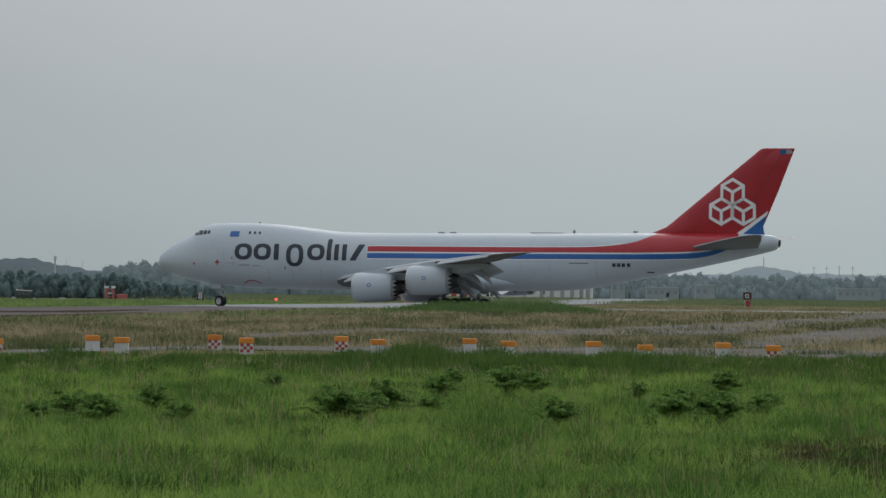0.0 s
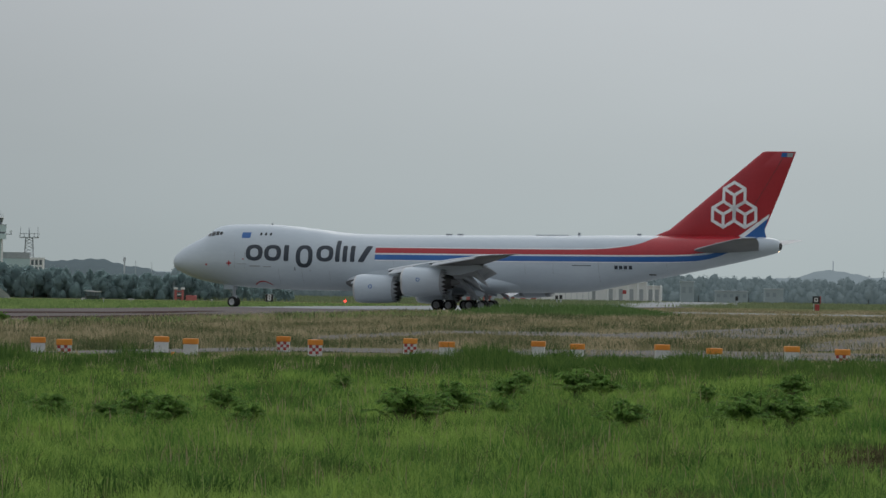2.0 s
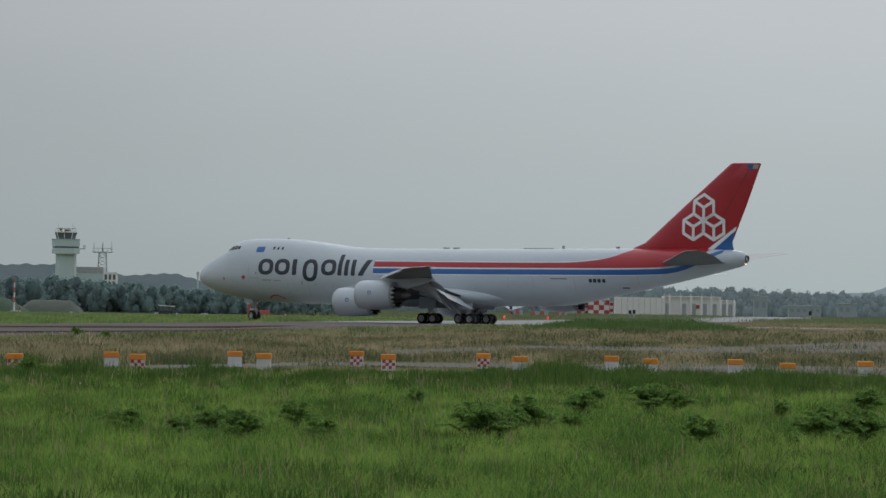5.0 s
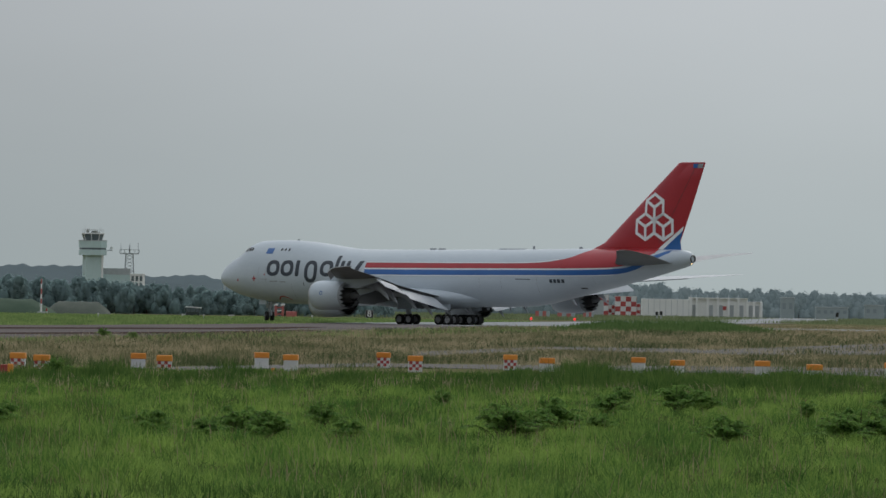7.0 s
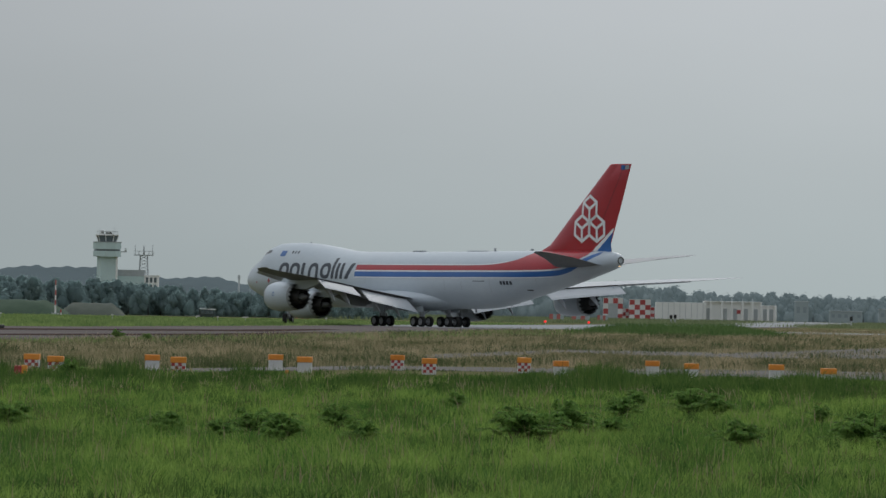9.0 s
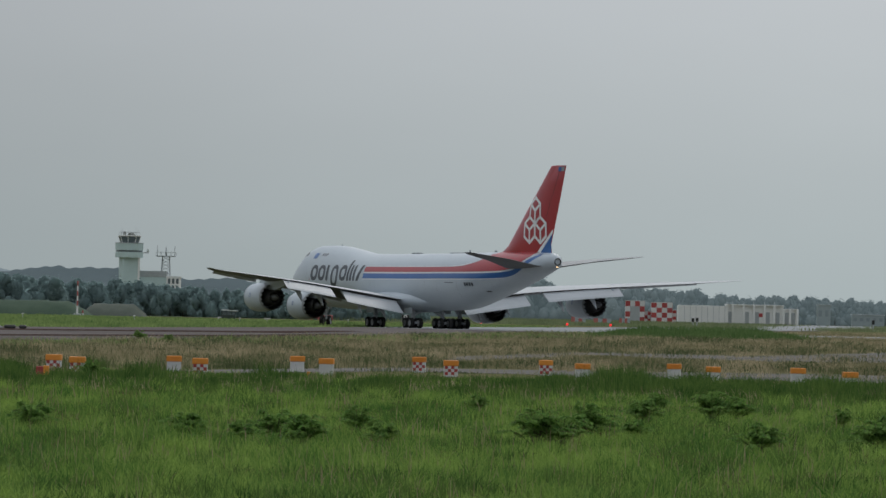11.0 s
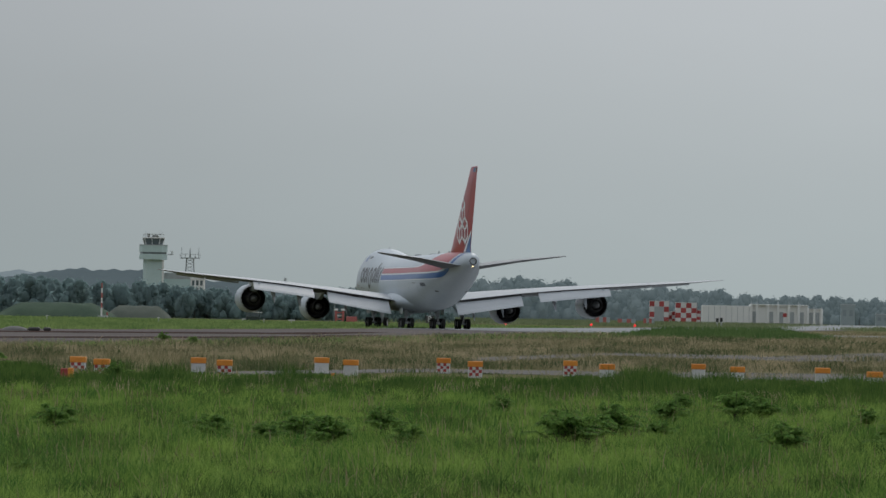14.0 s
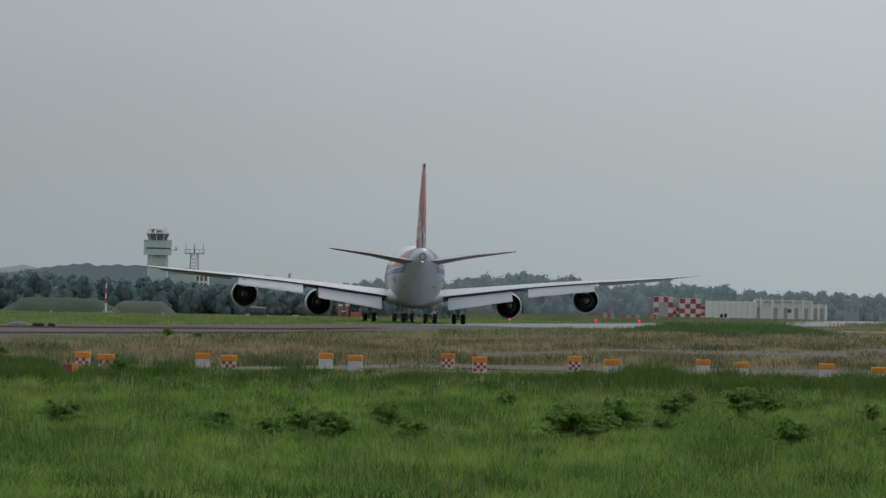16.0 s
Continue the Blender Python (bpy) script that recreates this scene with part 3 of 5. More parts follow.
# ---- engines ----
def engine(name, x, y, z, k):
    """An engine pod with its inlet at (x, y, z)."""
    cowl = part(name, mesh_of("cowl", *loft([[(px * k + x - MID, py * k + y, pz * k + z) for px, py, pz in ring] for ring in revolve(
        ((0.55, 1.30), (0.2, 1.33), (0.03, 1.42), (0.0, 1.50), (0.06, 1.56), (0.3, 1.63), (0.9, 1.70), (1.7, 1.72), (2.8, 1.70), (3.8, 1.64), (4.75, 1.55)), 44)], cap=False)), WHITE, jet,
        "white engine nacelle with a serrated rear edge")
    n = 18 * 4
    outer, teeth, inner, verts, faces = [], [], [], [], []
    for j in range(n):
        a = 2 * math.pi * j / n
        tooth = abs((j % 4) - 2) / 2
        outer.append((4.72, 1.555, a))
        teeth.append((4.95 + 0.55 * (1 - tooth), 1.50 - 0.03 * (1 - tooth), a))
        inner.append((4.0, 1.42, a))
    for ring in (outer, teeth, inner):
        verts += [(px * k + x - MID, r * math.cos(a) * k + y, r * math.sin(a) * k + z) for px, r, a in ring]
    for i in range(2):
        for j in range(n):
            a, b = i * n + j, i * n + (j + 1) % n
            faces.append((a, b, b + n, a + n))
    part("chevron_ring", mesh_of("chevrons", verts, faces, False), GREY, cowl, "serrated grey exhaust edge")

    def spun(pname, profile, mat, label, cap=False):
        part(pname, mesh_of(pname, *loft([[(px * k + x - MID, py * k + y, pz * k + z) for px, py, pz in ring] for ring in revolve(profile, 32)], cap=cap)), mat, cowl, label)

    spun("bypass_duct", ((4.9, 1.46), (3.6, 1.40), (3.3, 1.30), (3.3, 0.9)), SOOT_AND_SHADE, "dark bypass duct")
    spun("core_cowl", ((3.2, 1.02), (4.6, 0.98), (5.4, 0.84), (5.95, 0.70), (5.9, 0.62), (5.4, 0.62)), SOOT_AND_SHADE, "dark core cowl")
    spun("exhaust_plug", ((5.2, 0.46), (5.9, 0.42), (6.5, 0.26), (6.85, 0.06), (6.87, 0.01)), UNDER, "dark metal exhaust plug", True)
    spun("inlet_wall", ((0.3, 1.325), (0.9, 1.30), (1.2, 1.30), (1.2, 0.1)), SOOT_AND_SHADE, "dark inlet with its fan")
    spun("spinner", ((0.62, 0.02), (0.75, 0.16), (1.0, 0.3), (1.2, 0.36)), GREY, "fan spinner", True)
    spun("inlet_lip", ((0.2, 1.325), (0.02, 1.415), (-0.012, 1.50), (0.05, 1.575), (0.22, 1.625)), STEEL, "bare metal inlet lip")
    blades = bmesh.new()
    for j in range(18):
        box(blades, -0.02, 0.02, -0.14, 0.14, 0.3, 1.28, 0, Matrix.Translation((1.1 * k + x - MID, y, z)) @ Matrix.Rotation(2 * math.pi * j / 18, 4, "X") @ Matrix.Rotation(0.6, 4, "Z") @ Matrix.Scale(k, 4))
    part("fan_blades", blades, STEEL, cowl, "metal fan blades")
    # small round badge on the cowl sides
    for s in (-1, 1):
        v, f = [], []
        for j in range(20):
            a = 2 * math.pi * j / 20
            for r in (0.24, 0.15):
                px, pz = 2.2 + r * math.cos(a), 0.25 + r * math.sin(a)
                v.append((px * k + x - MID, (s * (math.sqrt(1.715**2 - pz * pz) + 0.015)) * k + y, pz * k + z))
        f = [(2 * j, 2 * j + 1, (2 * j + 3) % 40, (2 * j + 2) % 40) for j in range(20)]
        part("badge", mesh_of("badge", v, f), BLUE, cowl, "small blue ring badge")
    return cowl


for side in (-1, 1):
    for name, x, y, z in (("inner_engine", 26.8, 11.8, 2.42), ("outer_engine", 35.5, 20.95, 3.27)):
        engine(name, x, side * y, z, 0.985)
        le, c, wz, r = wing_at(y)
        secs = []
        for px, top, low, half in ((1.0, 1.72, 1.3, 0.1), (2.2, 2.05, 1.2, 0.28), (4.2, wz - z + 0.25, 0.9, 0.30), (6.6, wz - z + 0.05, 0.85, 0.28), (8.4, wz - z - 0.1, wz - z - 0.8, 0.2), (10.0, wz - z - 0.15, wz - z - 0.3, 0.06)):
            secs.append([(x + px - MID, side * y + a * half, z + (top if b else low)) for a, b in ((-1, 0), (-1, 0.9), (-0.5, 1), (0.5, 1), (1, 0.9), (1, 0))])
        part("pylon", mesh_of("pylon", *loft(secs)), WHITE, jet, "engine pylon under the wing")

# ---- landing gear ----
NOSE_GEAR, WING_GEAR, BODY_GEAR = 7.6, 35.5, 38.4


def tyre_mesh(r, w):
    prof = ((0.62 * r, -0.42 * w), (0.82 * r, -0.5 * w), (0.94 * r, -0.44 * w), (r, -0.28 * w), (r, -0.1 * w), (0.985 * r, -0.08 * w), (0.985 * r, 0.08 * w), (r, 0.1 * w), (r, 0.28 * w), (0.94 * r, 0.44 * w), (0.82 * r, 0.5 * w), (0.62 * r, 0.42 * w))
    rings = [[(q * math.cos(2 * math.pi * j / 32), y, q * math.sin(2 * math.pi * j / 32)) for j in range(32)] for q, y in prof]
    return mesh_of("tyre", *loft(rings, cap=False))


def hub_mesh(r, w):
    prof = ((0.02, -0.30 * w), (0.2 * r, -0.34 * w), (0.24 * r, -0.24 * w), (0.5 * r, -0.26 * w), (0.64 * r, -0.40 * w), (0.64 * r, 0.40 * w), (0.5 * r, 0.26 * w), (0.24 * r, 0.24 * w), (0.2 * r, 0.34 * w), (0.02, 0.30 * w))
    rings = [[(q * math.cos(2 * math.pi * j / 24), y, q * math.sin(2 * math.pi * j / 24)) for j in range(24)] for q, y in prof]
    me = mesh_of("hub", *loft(rings))
    bm = bmesh.new()
    bm.from_mesh(me)
    for j in range(8):
        a = 2 * math.pi * j / 8
        rod(bm, (0.37 * r * math.cos(a), -0.36 * w, 0.37 * r * math.sin(a)), (0.37 * r * math.cos(a), 0.36 * w, 0.37 * r * math.sin(a)), 0.03, n=6)
    bm.to_mesh(me)
    bm.free()
    return me


TYRE, RIM = tyre_mesh(0.63, 0.48), hub_mesh(0.63, 0.48)
TYRE.materials.append(RUBBER)
RIM.materials.append(HUB)
WHEELS = []  # wheel object, place, and whether it steers


def wheel(x, y, steered=False):
    w = part("wheel", TYRE, RUBBER, jet, "black tyre on a pale hub")
    w.location = (x - MID, y, 0.63)
    part("hub", RIM, HUB, w, "pale metal hub")
    WHEELS.append((w, x - MID, y, steered))


for y in (-0.46, 0.46):
    wheel(NOSE_GEAR, y, True)
for gx, gy in ((WING_GEAR, 5.5), (BODY_GEAR, 1.92)):
    for s in (-1, 1):
        for dx in (-0.74, 0.74):
            for dy in (-0.56, 0.56):
                wheel(gx + dx, s * gy + dy)

bm = bmesh.new()
X = NOSE_GEAR - MID
rod(bm, (X, 0, 0.63), (X, 0, 3.0), 0.13)
rod(bm, (X, -0.6, 0.63), (X, 0.6, 0.63), 0.1)
rod(bm, (X, 0, 1.3), (X, 0, 3.0), 0.19)
rod(bm, (X, 0, 1.55), (X - 1.6, 0, 2.9), 0.08)
rod(bm, (X, -0.12, 1.5), (X, -0.75, 2.7), 0.06)
rod(bm, (X, 0.12, 1.5), (X, 0.75, 2.7), 0.06)
box(bm, X + 0.1, X + 0.4, -0.06, 0.06, 0.75, 1.4, 0.03)
nose_leg = part("nose_gear_leg", bm, PALE, jet, "pale grey nose gear leg with braces")
for s in (-1, 1):
    part("gear_light", rod(bmesh.new(), (X - 0.25, s * 0.2, 1.75), (X - 0.12, s * 0.2, 1.75), 0.1, 0.06), STEEL, nose_leg, "small landing light")
    part("gear_door", box(bmesh.new(), X - 1.0, X + 0.2, s * 0.75 - 0.03, s * 0.75 + 0.03, 2.1, 2.75, 0.02), WHITE, jet, "open nose gear door")
for gx, gy, top, lean in ((WING_GEAR, 5.5, 3.6, 0.35), (BODY_GEAR, 1.92, 2.4, 0.0)):
    for s in (-1, 1):
        X, Y = gx - MID, s * gy
        bm = bmesh.new()
        rod(bm, (X, Y, 0.66), (X, Y - s * lean * 0.4, top), 0.17)
        rod(bm, (X, Y, 1.25), (X, Y - s * lean * 0.4, top), 0.25, 0.27)
        rod(bm, (X - 0.95, Y, 0.66), (X + 0.95, Y, 0.66), 0.15)
        for dx in (-0.74, 0.74):
            rod(bm, (X + dx, Y - 0.75, 0.63), (X + dx, Y + 0.75, 0.63), 0.1)
        rod(bm, (X, Y - s * 0.05, 1.5), (X + 0.2, Y - s * 1.9, top - 0.1), 0.1)
        rod(bm, (X, Y, 1.6), (X - 1.7, Y - s * 0.3, top), 0.09)
        rod(bm, (X + 0.1, Y, 0.9), (X + 0.55, Y, 1.35), 0.07)
        rod(bm, (X + 0.55, Y, 1.35), (X + 0.2, Y, 1.75), 0.07)
        leg = part("main_gear_leg", bm, PALE, jet, "pale main gear leg with a four-wheel bogie beam")
        part("piston", rod(bmesh.new(), (X, Y, 0.8), (X, Y, 1.5), 0.185), CHROME, leg, "bright chromed piston")
        part("gear_door", box(bmesh.new(), X - 1.1, X + 1.1, Y + s * 0.62 - 0.03, Y + s * 0.62 + 0.03, 1.75, max(2.9, top - 0.5), 0.02), WHITE, jet, "open main gear door")


# ---- how the aircraft moves: a slow left-hand turn away, then straight on ----
def jet_place(t):
    u = t / 16
    x = ((-3.606 * u + 6.46065) * u + 23.16296) * u * u - 60.52291 * u + 24.222
    y = JET_Y(t)
    a = ((-1.10476 * u + 3.68539) * u - 3.79619) * u * u - 0.05924 * u - 0.26101
    return x, y, a


def JET_Y(t):
    u = t / 16
    return ((-167.92645 * u + 403.86594) * u - 246.72188) * u * u + 52.94882 * u + 792.589


def jet_rows(step):
    return [(i * step, jet_place(i * step)) for i in range(int(round(16 / step)) + 1)]


def motions():
    walk(jet, [(t, pose(x, y, 0, 0, 0, math.degrees(a))) for t, (x, y, a) in jet_rows(0.5)])
    ticks = jet_rows(0.1)
    for w, px, py, steered in WHEELS:
        turn, rows, last, steer = 0.0, [], None, 0.0
        for t, (x, y, a) in ticks:
            c, s = math.cos(a), math.sin(a)
            p = Vector((x + c * px - s * py, y + s * px + c * py))
            if last is not None:
                d = p - last
                fwd = -(d.x * c + d.y * s)
                if steered and d.length > 1e-4:
                    steer = max(-1.1, min(1.1, math.atan2(d.x * s - d.y * c, fwd)))
                turn += d.length * (1 if fwd > 0 else -1) / 0.63
            last = p
            rows.append((t, Matrix.Translation((px, py, 0.63)) @ Matrix.Rotation(steer if steered else 0.0, 4, "Z") @ Matrix.Rotation(-turn, 4, "Y")))
        if steered:
            rows[0] = (0.0, rows[1][1])
        walk(w, rows)


# ---- old broken pavement in the grass ----
NEAR = [(-13.5, 198), (-9.8, 198), (-2.3, 229), (0.4, 228), (11.4, 225), (17.7, 222), (26, 234), (26, 250), (13.2, 254), (0.4, 243), (-2.4, 243), (-10.4, 209), (-13.5, 205)]
MIDDLE = [(-1.0, 278), (6.3, 342), (14.2, 322), (23.5, 338), (32.8, 420), (53.9, 588), (78, 770), (73, 798), (42.9, 562), (29.3, 456), (22.7, 413), (15.4, 366), (7.0, 374), (-1.0, 308)]
BRANCH = [(17.7, 257), (21.5, 272), (30.1, 326), (52, 470), (44.4, 486), (20.4, 296)]
slab("old_pavement_near", NEAR, OLD, "cracked old concrete strip behind the markers", 0.015)
slab("old_pavement_middle", MIDDLE, OLD, "old concrete strip overgrown with dry grass", 0.012)
slab("old_pavement_branch", BRANCH, OLD, "pale concrete branch between grass patches", 0.018)
for pts in (((-40, 470), (-17, 545), (-14.4, 552), (-10, 640), (-12, 640), (-19, 575), (-40, 500)), ((-34, 380), (-14, 470), (-9, 560), (-11, 562), (-17, 490), (-34, 400))):
    slab("dirt_streak", list(pts), MUD, "reddish dirt streak along the taxiway", 0.03, "dirt")
slab("drain_cover", [(-7.3, 598), (-5.7, 598), (-5.5, 606), (-7.1, 606)], SOOT_AND_SHADE, "dark flat drain cover in the taxiway", 0.06, "drain cover")

# ---- grass ----
LAWN = material("green_grass_blades", (0.05, 0.14, 0.026), (0.305, 0.445, 0.098), 0.6, scale=0.42, fine=2.2, bump=0, stretch=(1, 0.35, 1), island=0.28, spec=0.15, through_light=0.4, span=(0.43, 0.79))
LUSH = material("dark_tall_grass_blades", (0.036, 0.088, 0.020), (0.135, 0.215, 0.052), 0.65, scale=0.3, fine=1.2, bump=0, island=0.35, spec=0.1, through_light=0.35, span=(0.40, 0.82))
STRAW = material("dry_grass_blades", (0.15, 0.155, 0.075), (0.53, 0.43, 0.285), 0.8, scale=0.22, fine=0.9, bump=0, stretch=(1, 0.1, 1), island=0.10, spec=0.1, through_light=0.3, span=(0.45, 0.76))
HAY = material("far_grass_blades", (0.085, 0.18, 0.055), (0.36, 0.46, 0.17), 0.8, scale=0.22, fine=0.9, bump=0, stretch=(1, 0.08, 1), island=0.3, spec=0.1, through_light=0.3)
DULL = material("dull_far_grass", (0.12, 0.165, 0.085), (0.29, 0.33, 0.18), 0.85, scale=0.1, fine=0.4, bump=0, stretch=(1, 0.1, 1), island=0.2, spec=0.1, through_light=0.3)
OLIVE = material("dull_field_weeds", (0.045, 0.065, 0.03), (0.15, 0.18, 0.08), 0.8, scale=0.12, fine=0.6, bump=0, island=0.3, spec=0.1, through_light=0.3)
DARK_BROWN = material("dark_brown_grass", (0.025, 0.024, 0.012), (0.095, 0.085, 0.040), 0.9, scale=1.2, fine=5, bump=0, island=0.35, spec=0.05, through_light=0.15)
BROWN = material("withered_grass_blades", (0.055, 0.048, 0.026), (0.19, 0.165, 0.085), 0.85, scale=0.6, fine=3, bump=0, island=0.35, spec=0.1, through_light=0.25)
SEED = material("pale_seed_heads", (0.24, 0.19, 0.11), (0.42, 0.33, 0.21), 0.9, scale=0.5, fine=5, bump=0, island=0.4, spec=0.1)
rng = np.random.default_rng(7)


def field(x, y, scale, seed):
    """A smooth random field between 0 and 1."""
    v = np.zeros_like(x)
    r = np.random.default_rng(seed)
    for k in range(7):
        a, p, f = r.uniform(0, 2 * np.pi), r.uniform(0, 2 * np.pi), r.uniform(0.6, 2.2) / scale
        v += np.sin((x * np.cos(a) + y * np.sin(a)) * f * 2 * np.pi + p)
    return 0.5 + 0.5 * np.tanh(v / 2.6)


def blades(name, label, n, y0, y1, height, mat, u0=-0.083, u1=0.101, keep=None, clump=6, spread=0.10, wide=0.011, lean=0.35, base=None, reach=1.2):
    """Single grass blades standing in tufts over a wedge of ground; one object."""
    m = n // clump
    y = y0 * (y1 / y0) ** rng.random(m)
    x = rng.uniform(u0, u1, m) * y
    if keep is not None:
        ok = rng.random(m) < keep(x, y)
        x, y = x[ok], y[ok]
    h = height(x, y)
    x, y, h = np.repeat(x, clump), np.repeat(y, clump), np.repeat(h, clump)
    k = len(x)
    s = spread * np.maximum(1, y / 150)
    x, y = x + rng.normal(0, 1, k) * s, y + rng.normal(0, 1, k) * s
    h = h * rng.uniform(0.55, 1.15, k)
    z = base(x, y) if base is not None else np.zeros(k)
    w = np.maximum(wide, y * reach / 12000) * rng.uniform(0.6, 1.3, k)
    a, b = rng.uniform(-0.9, 0.9, k), rng.uniform(0, 2 * np.pi, k)
    dx, dy = np.cos(a) * w / 2, np.sin(a) * w / 2
    tilt = np.abs(rng.normal(0, lean, k)) * h
    bx, by = np.cos(b) * tilt, np.sin(b) * tilt
    P = np.empty((k, 5, 3))
    for i, (s1, f, hz) in enumerate(((-1, 0, -0.02), (1, 0, -0.02), (-0.8, 0.35, 0.58), (0.8, 0.35, 0.58), (0, 1.0, 0.97))):
        P[:, i, 0], P[:, i, 1], P[:, i, 2] = x + s1 * dx + f * bx, y + s1 * dy + f * by, z + hz * h
    F = (np.arange(k)[:, None, None] * 5 + np.array([[0, 1, 3], [0, 3, 2], [2, 3, 4]])[None]).reshape(-1, 3)
    ob = new(name, many(name, P.reshape(-1, 3), F, mat))
    return tagged(ob, label, "grass", kind="stuff")


def taxi(x, y):
    """1 on the open taxiway, 0 on grass."""
    edge = np.interp(y, [200, 265, 332, 409, 531, 700, 756, 800, 1010, 1141, 1250, 1310, 1311], [-40, -34, -24.4, -16.4, -6.2, 6.5, 16, 20.5, 40, 54, 66, 70, -99])
    far = np.interp(y, [200, 470, 585, 760, 900, 1010, 1235, 1300], [-90, -62, -33, -16, -3, 10, 32, 90])
    return ((x < edge) & (x > far)).astype(float)


def dark_spot(x, y):
    """1 on the dark brown spot, widened to paint in lens darkening; 0 round it."""
    return np.clip(1.7 - 1.2 * np.hypot((x - 7.2 - 0.05 * (y - 80)) / 1.7, (y - 80) / 12) - 0.5 * field(x, y * 0.3, 0.8, 18), 0, 1)


blades("meadow_grass", "bright green meadow grass in the foreground", 185000, 62, 199, lambda x, y: 0.07 + 0.12 * field(x, y, 6, 3) + 0.14 * field(x, y, 1.3, 4) ** 2, LAWN,
       keep=lambda x, y: 1 - 0.92 * dark_spot(x, y), clump=12, spread=0.09, wide=0.009, lean=0.95)
blades("dark_spot_grass", "dark brown grass on a spot widened for lens darkening", 150000, 64, 100, lambda x, y: 0.07 + 0.07 * field(x, y, 1, 19), DARK_BROWN, u0=0.058,
       keep=dark_spot, clump=14, spread=0.10, wide=0.009, lean=1.1)
blades("meadow_withered_grass", "brownish withered patches among the meadow grass", 70000, 64, 168, lambda x, y: 0.10 + 0.12 * field(x, y, 2, 16), BROWN,
       keep=lambda x, y: np.clip(field(x, y * 0.35, 4.5, 17) * 2.6 - 1.35 + 1.6 * dark_spot(x, y), 0.03, 1), clump=14, spread=0.12, wide=0.008, lean=1.0)
blades("meadow_tussocks", "long-bladed grass tussocks in the meadow", 100000, 64, 166, lambda x, y: 0.17 + 0.20 * field(x, y, 3, 14), LAWN,
       keep=lambda x, y: np.clip(field(x, y, 4, 15) * 2.4 - 0.9, 0.04, 1) * (1 - dark_spot(x, y)), clump=40, spread=0.13, wide=0.012, lean=0.75)
blades("meadow_dark_tufts", "darker tufts among the meadow grass", 60000, 64, 175, lambda x, y: 0.16 + 0.22 * field(x, y, 5, 6), LUSH, keep=lambda x, y: np.clip(field(x, y, 4, 11) * 2.8 - 1.4, 0, 1), clump=36, spread=0.16, lean=0.6)
def stand(x, y):
    """1 where the weeds stand thick and tall, fading to 0 between those places."""
    return sum(np.exp(-(((x / y - u) / 0.0028) ** 2)) for u in (-0.0690, -0.0551, -0.0476, -0.0300, -0.0125, 0.0199, 0.0245, 0.0335, 0.0526))


blades("tall_weeds", "tall dark weeds before the edge markers", 60000, 166, 197, lambda x, y: (0.30 + 0.42 * field(x, y, 2.5, 34)) * np.where(x / y > 0, 1.0, 0.85) * (0.65 + 0.45 * stand(x, y)), LUSH,
       keep=lambda x, y: np.clip(field(x, y * 0.4, 2.2, 35) * 3 - 2.3 + (1.8 * (x / y < -0.0645) + 0.9 * (x / y > 0.010)) * (field(x, y * 0.4, 2, 36) > 0.42) + 1.6 * stand(x, y), 0, 1), clump=40, spread=0.17, wide=0.016, lean=0.4)
blades("meadow_seed_grass", "thin dry stalks among the meadow grass", 5000, 64, 165, lambda x, y: 0.30 + 0.16 * field(x, y, 4, 8), SEED, keep=lambda x, y: np.clip(field(x, y, 9, 21) * 1.8 - 0.6, 0.03, 1), clump=3, spread=0.2, wide=0.007)
blades("tall_grass_belt", "belt of tall dark grass before the markers", 80000, 158, 200,
       lambda x, y: 0.15 + (0.26 + 0.14 * (x / y > 0.0)) * np.clip(field(x, y * 0.4, 2.6, 31) * 1.9 - 0.6, 0, 1) * np.interp(y, [158, 170, 182, 196], [0.6, 1, 0.55, 0.2]) + 0.25 * (x / y < -0.066), LUSH,
       keep=lambda x, y: np.clip(field(x, y * 0.5, 4.5, 32) * 2.2 - 0.25, 0.45, 1), clump=16, spread=0.16, wide=0.014)
blades("marker_fringe", "rank grass at the feet of the edge markers", 22000, 187, 200, lambda x, y: 0.12 + 0.10 * (x / y > 0.012) + 0.30 * field(x, y * 0.4, 1.6, 37) ** 2, LUSH, u0=0.004,
       keep=lambda x, y: np.clip(field(x, y * 0.4, 1.8, 38) * 1.8 - 0.4, 0.05, 1), clump=24, spread=0.16, wide=0.015, lean=0.5)
blades("pale_grass_belt", "dry pale grass tips among the tall grass", 12000, 155, 200, lambda x, y: 0.26 + 0.15 * field(x, y, 4, 9), STRAW, keep=lambda x, y: np.clip(field(x, y, 6, 41) * 2 - 0.8, 0, 1), clump=8)


def inside(x, y, outline):
    hit = np.zeros(len(x), bool)
    for (x0, y0), (x1, y1) in zip(outline, outline[1:] + outline[:1]):
        if y0 != y1:
            hit ^= ((y0 > y) != (y1 > y)) & (x < (x1 - x0) * (y - y0) / (y1 - y0) + x0)
    return hit


def hither(x, y):
    """1 on the viewer's side of the taxiway."""
    return (x > np.interp(y, [265, 332, 409, 531, 700, 756, 900, 1141], [-34, -24.4, -16.4, -6.2, 6.5, 16, 30, 54])).astype(float)


def onslab(x, y):
    """How freely grass grows: little on the old pavement."""
    bare = np.zeros(len(x), bool)
    for outline in (NEAR, MIDDLE, BRANCH):
        for k in (1.0, 1.03):
            bare |= inside(x * k, y * k, outline)
    return np.where(bare, 0.004 + 0.7 * (field(x, y * 0.1, 1.8, 77) > 0.74), 1.0)


